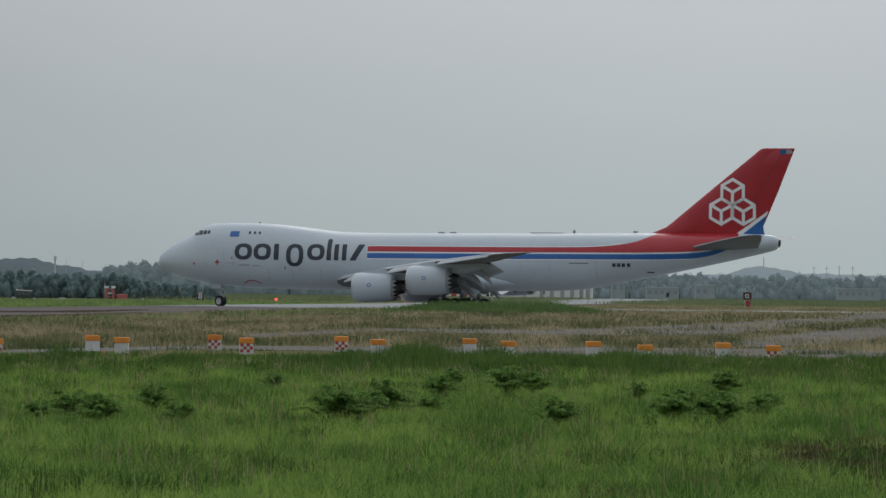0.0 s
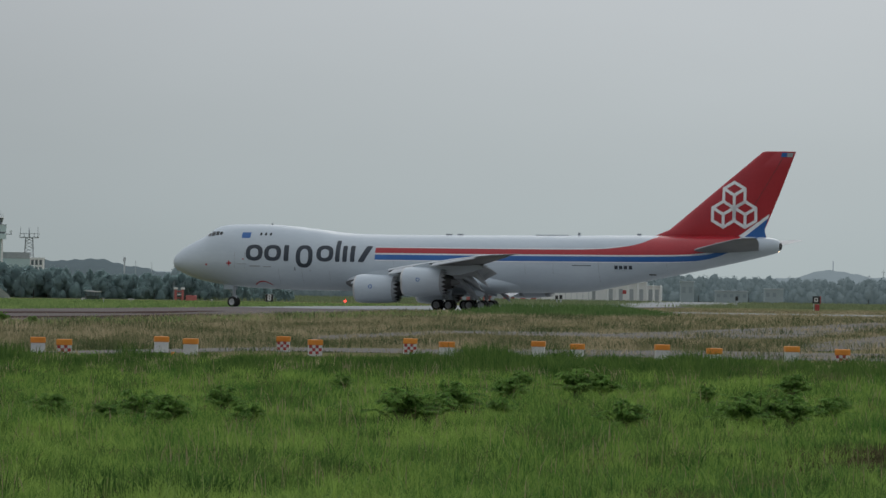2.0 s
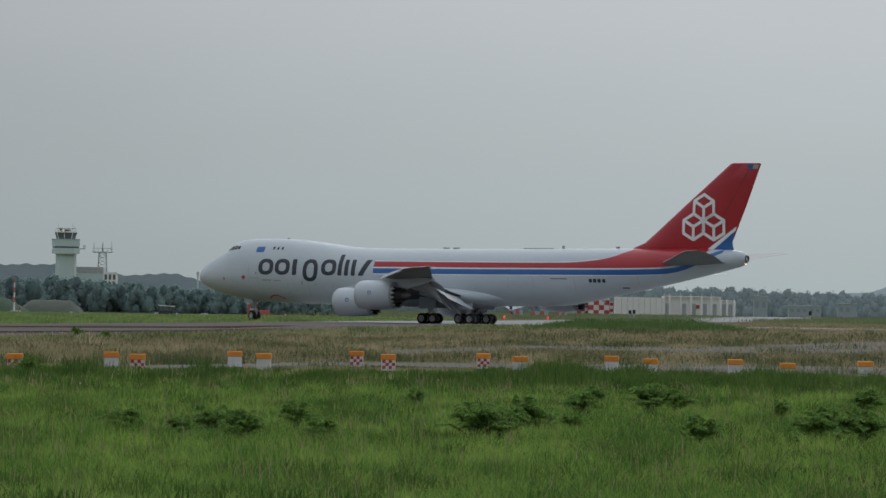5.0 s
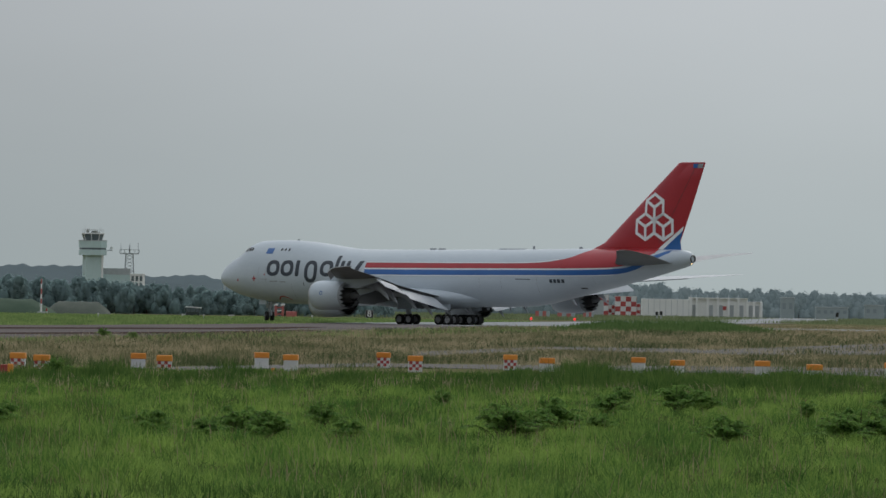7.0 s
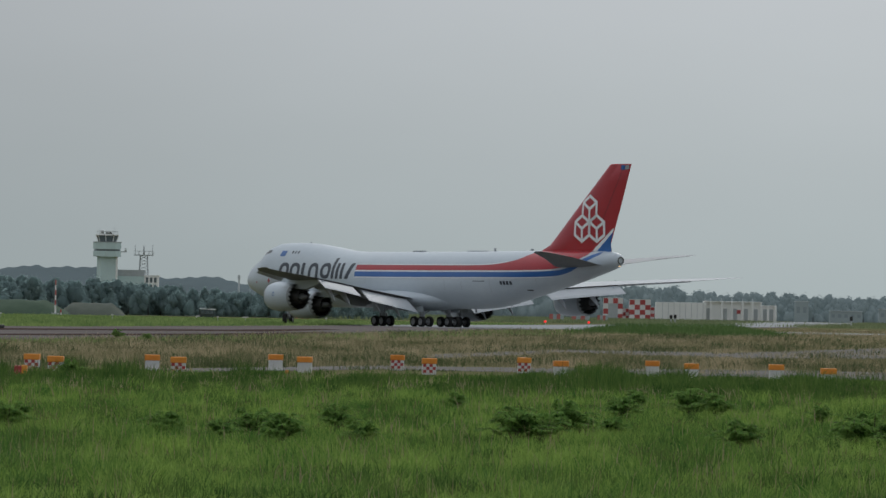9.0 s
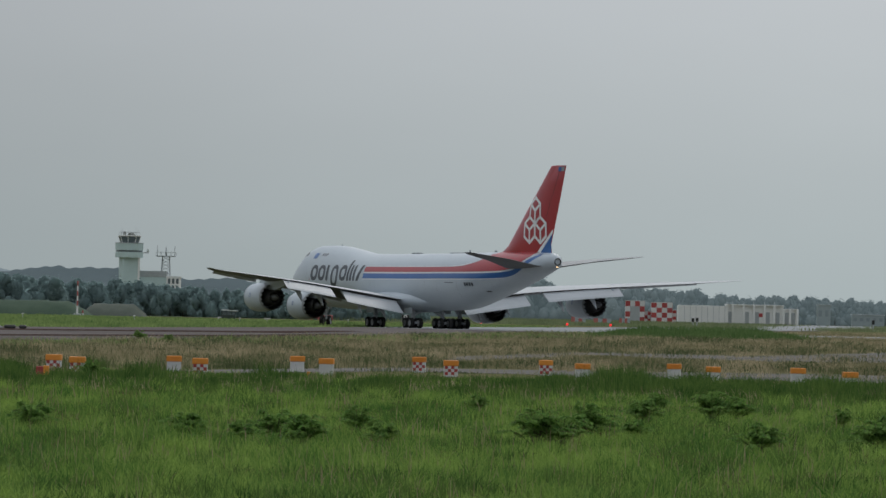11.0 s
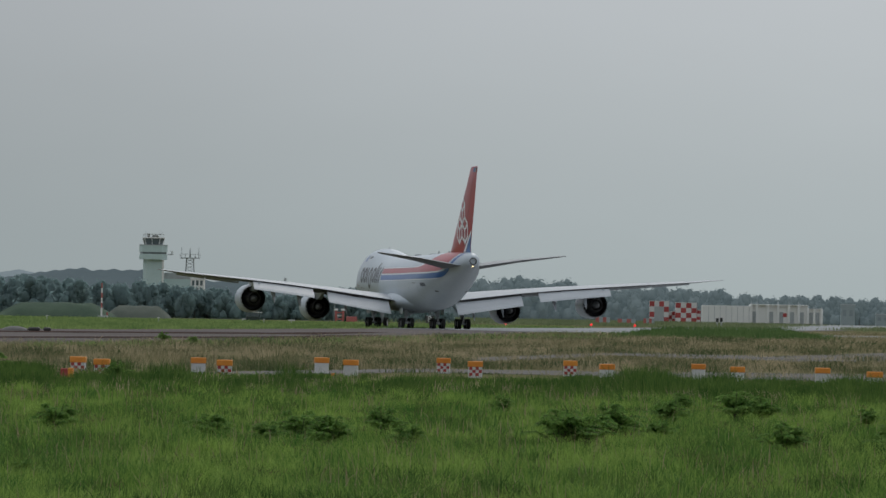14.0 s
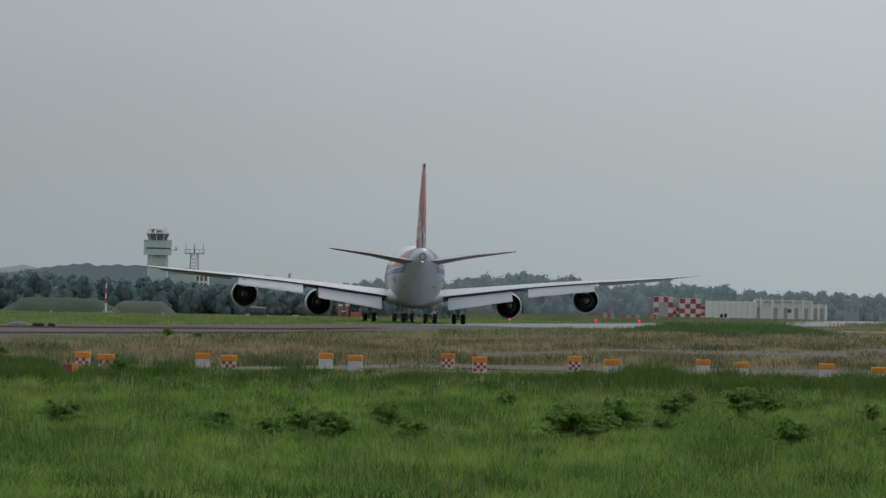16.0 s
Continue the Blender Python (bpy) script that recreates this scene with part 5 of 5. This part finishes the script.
for j in range(8):
    a = 2 * math.pi * (j + 0.5) / 8
    part("mullion", rod(bmesh.new(), (3.12 * math.cos(a), 3.12 * math.sin(a), 23.05), (3.78 * math.cos(a), 3.78 * math.sin(a), 25.2), 0.11, n=6), OFFWHITE, cab)
    part("rail_post", rod(bmesh.new(), (3.5 * math.cos(a), 3.5 * math.sin(a), 25.5), (3.5 * math.cos(a), 3.5 * math.sin(a), 26.7), 0.05, n=5), STEELWORK, tower)
part("roof", prism(8, 3.95, 3.9, 25.2, 25.55), OFFWHITE, tower, "flat white cab roof")
part("roof_rail", prism(8, 3.55, 3.55, 26.55, 26.65), STEELWORK, tower)
part("roof_drum", rod(bmesh.new(), (-1.8, 0, 25.5), (-1.8, 0, 27.0), 0.55, 0.5, 12), OFFWHITE, tower, "white roof drum")
part("radar_dome", rod(bmesh.new(), (0.6, 0, 25.5), (0.6, 0, 26.3), 1.3, 0.9, 14), OFFWHITE, tower)
for x, h in ((-2.6, 28.0), (2.4, 28.3), (3.0, 27.6)):
    part("whip_aerial", rod(bmesh.new(), (x, 0.4, 25.5), (x, 0.4, h), 0.05, 0.03, 5), STEELWORK, tower)
part("side_platform", box(bmesh.new(), 4.2, 6.6, -1.2, 1.2, 19.6, 19.9), STEELWORK, tower, "outer platform")
part("platform_rail", box(bmesh.new(), 6.4, 6.6, -1.2, 1.2, 19.9, 21.0), OFFWHITE, tower)

# office block with a lattice aerial mast beside the tower
block = thing("airfield_office", pose(-105.2, 2306, 0), "pale office block beside the control tower", "building")
part("main_wall", box(bmesh.new(), -7.2, 2.2, -3.2, 6, 0, 11.6, 0.05), PALEGREEN, block, "pale green wall")
part("parapet", box(bmesh.new(), -7.3, 2.0, -3.3, 6.1, 11.6, 13.7, 0.05), STEELWORK, block, "grey roof storey")
part("white_wing", box(bmesh.new(), 2.0, 6.6, -3.9, 5, 0, 11.5, 0.05), OFFWHITE, block, "white end wing")
part("cornice", box(bmesh.new(), 1.9, 6.8, -4.0, 5.1, 11.5, 12.0, 0.03), OFFWHITE, block)
for r in range(4):
    for c in range(3):
        part("window", box(bmesh.new(), 2.5 + c * 1.4, 3.35 + c * 1.4, -3.93, -3.86, 2.0 + r * 2.5, 3.7 + r * 2.5), DARKGLASS, block)
mast = thing("lattice_mast", pose(-103.8, 2309, 0), "grey lattice mast with a ring of whip aerials", "mast")
for j in range(4):
    a = math.pi / 4 + j * math.pi / 2
    c, s = math.cos(a), math.sin(a)
    part("leg", rod(bmesh.new(), (3.0 * c, 3.0 * s, 0), (1.7 * c, 1.7 * s, 18.6), 0.22, 0.14, 6), STEELWORK, mast)
    a2 = a + math.pi / 2
    for i in range(6):
        z0, z1 = 11.6 + i * 1.17, 12.77 + i * 1.17
        k0, k1 = 3.0 - 1.3 * z0 / 18.6, 3.0 - 1.3 * z1 / 18.6
        part("brace", rod(bmesh.new(), (k0 * c, k0 * s, z0), (k1 * math.cos(a2), k1 * math.sin(a2), z1), 0.09, n=5), STEELWORK, mast)
part("platform", prism(8, 3.5, 3.5, 18.6, 18.95), STEELWORK, mast, "round platform")
for j in range(12):
    a = 2 * math.pi * j / 12
    part("rail_post", rod(bmesh.new(), (3.4 * math.cos(a), 3.4 * math.sin(a), 18.9), (3.4 * math.cos(a), 3.4 * math.sin(a), 20.2 + 2.2 * (j % 2)), 0.06, 0.04, 5), STEELWORK, mast)
part("centre_pole", rod(bmesh.new(), (0, 0, 18.9), (0, 0, 21.6), 0.25, 0.2, 8), STEELWORK, mast)
part("platform_rail", prism(12, 3.45, 3.45, 20.1, 20.2), STEELWORK, mast)

# red greyed and lightened: distance haze put into the paint colour
HAZE_RED = material("haze_paled_red", (0.40, 0.11, 0.10), (0.52, 0.17, 0.15), 0.7, scale=1, fine=8)
# red and white banded mast by the shelter
pole = thing("banded_mast", pose(-66.55, 1150, 0), "thin white mast with red bands beside the shelter", "mast")
for i in range(7):
    part("band", rod(bmesh.new(), (0, 0, i * 0.84), (0, 0, i * 0.84 + 0.84), 0.16 - 0.008 * i, 0.152 - 0.008 * i, 8), HAZE_RED if i in (2, 4, 6) else OFFWHITE, pole)
part("footing", box(bmesh.new(), -0.6, 0.6, -0.5, 0.5, 0, 0.35, 0.04), STEELWORK, pole)
dwarf = thing("small_post", pose(-63.9, 1120, 0), "short red and white post in the grass", "post")
part("lower_half", rod(bmesh.new(), (0, 0, 0), (0, 0, 0.45), 0.15, n=8), CHALK, dwarf)
part("upper_half", rod(bmesh.new(), (0, 0, 0.45), (0, 0, 0.95), 0.15, 0.1, n=8), BRICK_RED, dwarf)

# little watch cabin in the grass
DARKPANEL = material("dark_green_panel", (0.02, 0.035, 0.03), (0.045, 0.06, 0.05), 0.6, scale=1, fine=8)
cabin = thing("watch_cabin", pose(-39.1, 1100, 0, 0, 0, 8), "small dark cabin with a pale sloping roof", "cabin")
part("body", box(bmesh.new(), -1.05, 1.05, -0.9, 0.9, 0.1, 0.75, 0.04), DARKPANEL, cabin, "dark lower body")
for x in (-1.0, -0.35, 0.35, 1.0):
    for y in (-0.85, 0.85):
        part("post", rod(bmesh.new(), (x, y, 0.7), (x * 1.08, y, 1.42), 0.06, n=6), DARKPANEL, cabin)
for x in (-0.98, -0.32, 0.36):
    part("pane", box(bmesh.new(), x + 0.04, x + 0.58, -0.84, -0.82, 0.76, 1.36), DARKGLASS, cabin)
bm = box(bmesh.new(), -1.15, 1.35, -1.0, 1.0, 1.42, 1.54, 0.03, Matrix.Rotation(0.06, 4, "Y"))
part("roof", bm, OFFWHITE, cabin, "pale overhanging roof")
part("floor_frame", box(bmesh.new(), -1.2, 1.2, -0.95, 0.95, 0.0, 0.12, 0.02), STEELWORK, cabin)
part("step", box(bmesh.new(), -1.75, -1.2, -0.5, 0.5, 0.0, 0.4, 0.03), CHALK, cabin)

# red and white equipment beside it
gear = thing("red_equipment", pose(-27.3, 1200, 0), "twin red posts with white tops on a frame", "airfield equipment")
for x in (-0.62, 0.62):
    part("red_post", box(bmesh.new(), x - 0.2, x + 0.2, -0.2, 0.2, 0, 1.95, 0.03), HAZE_RED, gear)
    part("white_top", box(bmesh.new(), x - 0.36, x + 0.36, -0.3, 0.3, 1.952, 2.3, 0.05), OFFWHITE, gear)
for z in (0.35, 0.95, 1.5):
    part("cross_beam", box(bmesh.new(), -0.42, 0.42, -0.1, 0.1, z, z + 0.22, 0.02), HAZE_RED if z != 0.95 else OFFWHITE, gear)
part("aerial", rod(bmesh.new(), (-0.95, 0, 0), (-0.95, 0, 3.4), 0.05, n=5), STEELWORK, gear)
tagged(part("equipment_box", box(bmesh.new(), -26.1, -24.2, 1199.3, 1200.5, 0, 0.95, 0.08), HAZE_RED), "low red equipment box in the grass, colour paled for haze", "box")

# wall and window colours drawn together, with distance haze mixed into both
HAZE_PALE = material("hazy_pale_render", (0.31, 0.37, 0.39), (0.38, 0.44, 0.46), 0.9, scale=0.3, fine=3)
HAZE_DARK = material("hazy_window", (0.24, 0.29, 0.31), (0.28, 0.33, 0.35), 0.6, scale=0.5, fine=3)

# sheds in a red and white check
CHECK_RED = material("check_red_panel", (0.34, 0.05, 0.05), (0.46, 0.08, 0.075), 0.6, scale=0.6, fine=4, objectwise=0.4)
CHECK_WHITE = material("check_white_panel", (0.60, 0.60, 0.60), (0.74, 0.73, 0.72), 0.6, scale=0.6, fine=4, objectwise=0.3)


def check_shed(x0, x1, y, h, deep, cols, rows, door=None):
    ob = thing("checked_shed", pose(x0, y, 0), "airfield shed painted in red and white checks", "shed", "checked sheds")
    w = x1 - x0
    part("body", box(bmesh.new(), 0.04, w - 0.04, 0.04, deep - 0.04, 0, h, 0.02), CHECK_WHITE, ob, "plain inner walls")
    pw, ph = w / cols, h / rows
    meshes = {}
    for m in (CHECK_RED, CHECK_WHITE):
        me = bpy.data.meshes.new("panel")
        bm = box(bmesh.new(), 0.01, pw - 0.01, -0.04, 0.03, 0.01, ph - 0.01)
        bm.to_mesh(me)
        bm.free()
        me.materials.append(m)
        side = bpy.data.meshes.new("side_panel")
        k = max(1, round(deep / pw))
        bm = box(bmesh.new(), 0, 0.07, 0.01, deep / k - 0.01, 0.01, ph - 0.01)
        bm.to_mesh(side)
        bm.free()
        side.materials.append(m)
        meshes[m] = (me, side, k)
    for r in range(rows):
        for c in range(cols):
            m = CHECK_RED if (r + c) % 2 else CHECK_WHITE
            if door and door[0] <= c < door[1] and door[2] <= r < door[3]:
                continue
            part("panel", meshes[m][0], m, ob).location = (c * pw, 0, r * ph)
        for c in range(meshes[CHECK_RED][2]):
            m = CHECK_RED if (r + c + cols) % 2 else CHECK_WHITE
            part("side_panel", meshes[m][1], m, ob).location = (w - 0.03, c * deep / meshes[m][2], r * ph)
    if door:
        part("door", box(bmesh.new(), door[0] * pw, door[1] * pw, -0.02, 0.03, door[2] * ph, door[3] * ph), STEELWORK, ob, "grey door panel")
    part("roof", box(bmesh.new(), -0.08, w + 0.08, -0.08, deep, h, h + 0.15), CHECK_WHITE, ob)
    return ob


check_shed(51.6, 58.0, 2250, 7.0, 6.0, 4, 4, (1, 3, 0, 3))
check_shed(58.1, 60.1, 2252, 3.6, 4.0, 2, 3)
check_shed(60.2, 67.2, 2249, 6.6, 6.0, 4, 4)
check_shed(67.35, 68.6, 2251, 4.2, 3.0, 1, 4)
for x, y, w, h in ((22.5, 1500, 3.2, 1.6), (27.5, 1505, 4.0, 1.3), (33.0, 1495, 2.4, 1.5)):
    barrier = thing("red_white_barrier", pose(x, y, 0), "red and white striped barrier board, haze in its colours", "barrier", "striped barriers")
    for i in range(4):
        part("board", box(bmesh.new(), i * w / 4, (i + 1) * w / 4 - 0.01, -0.2, 0.2, 0.3, h, 0.02), HAZE_RED if i % 2 == 0 else HAZE_PALE, barrier)
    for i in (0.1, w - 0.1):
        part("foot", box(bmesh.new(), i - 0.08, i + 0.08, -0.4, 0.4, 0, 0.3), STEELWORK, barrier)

# long white shed with bays
shed = thing("white_hangar", pose(72.2, 2350, 0), "long low white shed with recessed bays", "building")
part("plain_wall", box(bmesh.new(), 0, 16.6, 0, 12, 0, 6.2, 0.05), OFFWHITE, shed, "plain white wall")
part("wall", box(bmesh.new(), 16.62, 36.6, 1.2, 12, 0, 6.5, 0.05), OFFWHITE, shed, "white wall behind the piers")
part("end_wall", box(bmesh.new(), 36.62, 41.4, 1.2, 11, 0, 5.4, 0.05), OFFWHITE, shed, "lower end wall")
part("roof_edge", box(bmesh.new(), 16.5, 36.7, 0.3, 12.1, 6.5, 6.85, 0.03), OFFWHITE, shed)
part("end_roof_edge", box(bmesh.new(), 36.72, 41.5, 0.6, 11.1, 5.4, 5.65, 0.03), OFFWHITE, shed)
for i in range(8):
    x = 2.2 + 2 * i
    part("wall_rib", box(bmesh.new(), x - 0.06, x + 0.06, -0.1, 0.02, 0, 6.2), STEELWORK, shed)
for i, x in enumerate((16.6, 18.6, 22.4, 25.9, 29.6, 33.0, 36.2, 38.4, 41.0)):
    part("pier", box(bmesh.new(), x, x + 0.75, 0.2, 1.3, 0, 6.9 if x < 36 else 5.6, 0.05), OFFWHITE, shed)
    if i < 8 and i != 1:
        part("bay_door", box(bmesh.new(), x + 0.85, min(x + 2.2, 40.8), 1.1, 1.22, 0.2, 4.3), STEELWORK, shed, "grey bay door")
    part("roof_vent", rod(bmesh.new(), (x + 0.4, 3, 5.4), (x + 0.4, 3, 7.8 if x < 36 else 6.4), 0.14, n=6), STEELWORK, shed)
part("red_notice", box(bmesh.new(), 28.0, 29.3, 1.05, 1.1, 2.6, 3.9), CHECK_RED, shed)

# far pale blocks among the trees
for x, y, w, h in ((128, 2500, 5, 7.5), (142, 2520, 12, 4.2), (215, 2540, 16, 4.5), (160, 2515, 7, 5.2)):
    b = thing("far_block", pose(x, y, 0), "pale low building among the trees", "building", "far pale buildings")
    part("wall", box(bmesh.new(), 0, w, 0, 6, 0, h, 0.05), HAZE_PALE, b)
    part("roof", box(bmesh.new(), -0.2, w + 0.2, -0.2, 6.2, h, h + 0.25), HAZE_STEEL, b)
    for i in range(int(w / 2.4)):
        part("window", box(bmesh.new(), 0.6 + i * 2.4, 1.8 + i * 2.4, -0.06, 0.02, h * 0.45, h * 0.75), HAZE_DARK, b)

# ---- runway furniture ----
for x, y in ((1.73, 1000), (14.39, 1000), (20.81, 1000)):
    lamp = thing("runway_light", pose(x, y, 0), "lit red runway light on a short post", "light", "red runway lights")
    part("post", rod(bmesh.new(), (0, 0, 0), (0, 0, 0.45), 0.05, n=6), STEELWORK, lamp)
    bm = bmesh.new()
    bmesh.ops.create_icosphere(bm, subdivisions=2, radius=0.19, matrix=Matrix.Translation((0, 0, 0.60)))
    part("lens", bm, RED_LIGHT if x < 5 else DIM_LIGHT, lamp, "glowing red lens")
BLACK = material("black_sign_face", (0.012, 0.012, 0.013), (0.03, 0.03, 0.03), 0.5, scale=1, fine=8)
sign = thing("distance_sign", pose(-10.68, 1130, 0), "black runway distance sign with a white figure 8", "sign")
part("board", box(bmesh.new(), -0.62, 0.62, -0.15, 0.15, 0.18, 1.38, 0.03), BLACK, sign, "black board")
part("frame", box(bmesh.new(), -0.66, 0.66, -0.1, 0.18, 0.14, 1.42, 0.03), STEELWORK, sign)
for x in (-0.4, 0.4):
    part("foot", box(bmesh.new(), x - 0.06, x + 0.06, -0.06, 0.06, 0, 0.2), STEELWORK, sign)
txt = bpy.data.curves.new("figure", "FONT")
txt.body, txt.size, txt.extrude, txt.align_x, txt.align_y, txt.offset = "8", 1.45, 0.012, "CENTER", "CENTER", 0.03
txt.materials.append(CHALK)
fig = new("figure", txt)
fig.parent, fig.matrix_basis = sign, pose(0, -0.17, 0.78, 90, 0, 0)
tagged(fig, "white figure")
sign2 = thing("direction_sign", pose(80.5, 1130, 0), "dark sign board above a small red box", "sign")
part("board", box(bmesh.new(), -0.62, 0.62, -0.1, 0.1, 1.2, 2.4, 0.03), BLACK, sign2, "dark board")
part("red_edge", box(bmesh.new(), 0.63, 0.78, -0.1, 0.1, 1.1, 2.4, 0.02), BRICK_RED, sign2)
part("bar", box(bmesh.new(), -0.32, 0.3, -0.125, -0.102, 1.45, 2.15, 0.005), CHALK, sign2, "pale unreadable mark")
part("bar", box(bmesh.new(), -0.14, 0.12, -0.14, -0.127, 1.6, 2.0, 0.004), BLACK, sign2)
for x in (-0.4, 0.4):
    part("foot", box(bmesh.new(), x - 0.06, x + 0.06, -0.06, 0.06, 0, 1.2), STEELWORK, sign2)
part("red_box", box(bmesh.new(), -0.2, 0.55, -0.3, -0.12, 0.0, 1.05, 0.03), BRICK_RED, sign2)
for x, y, s in ((46.1, 1400, 1.0), (46.95, 1400, 1.05), (84.5, 1420, 1.2)):
    post = thing("runway_unit", pose(x, y, 0), "dark short equipment post beside the runway", "airfield equipment", "runway posts")
    part("post", rod(bmesh.new(), (0, 0, 0), (0, 0, 1.1 * s), 0.16, n=8), STEELWORK, post)
    part("head", box(bmesh.new(), -0.3, 0.3, -0.25, 0.25, 1.1 * s, 1.85 * s, 0.05), BLACK, post)
for i, (x, y) in enumerate(((-58, 880), (-44, 890), (-30.5, 900), (-27, 905), (-70, 860), (-17, 950))):
    tag = thing("edge_light", pose(x, y, 0), "small white taxiway edge light in grass", "light", "taxiway edge lights")
    part("stake", rod(bmesh.new(), (0, 0, 0), (0, 0, 0.5), 0.05, n=6), STEELWORK, tag)
    part("head", box(bmesh.new(), -0.14 - 0.3 * (i == 3), 0.14 + 0.3 * (i == 3), -0.1, 0.1, 0.5, 0.66, 0.03), CHALK, tag)

# things lying at the taxiway edge
COVER = material("pale_cover", (0.15, 0.145, 0.14), (0.21, 0.205, 0.195), 0.9, scale=2, fine=12, bump=0.4)
rings = [[(-0.95 + 1.9 * i / 10, 0.5 * math.cos(a), max(0.0, 0.34 * math.sin(a)) * math.sin(math.pi * min(1, (i + 0.6) / 11)) ** 0.5) for a in [math.pi * j / 10 for j in range(11)]] for i in range(11)]
tagged(part("covered_pile", mesh_of("pile", *loft(rings, closed=False, cap=False)), COVER), "low pale covered pile beside the taxiway", "pile").matrix_basis = pose(-36.7, 520, 0.02)
for x, w in ((-35.3, 0.45), (-34.3, 0.28)):
    tagged(part("dark_bundle", box(bmesh.new(), -w, w, -0.3, 0.3, 0, 0.28, 0.1), SOOT_AND_SHADE), "dark bundle lying beside the taxiway", "bundle").matrix_basis = pose(x, 521, 0.02)


motions()
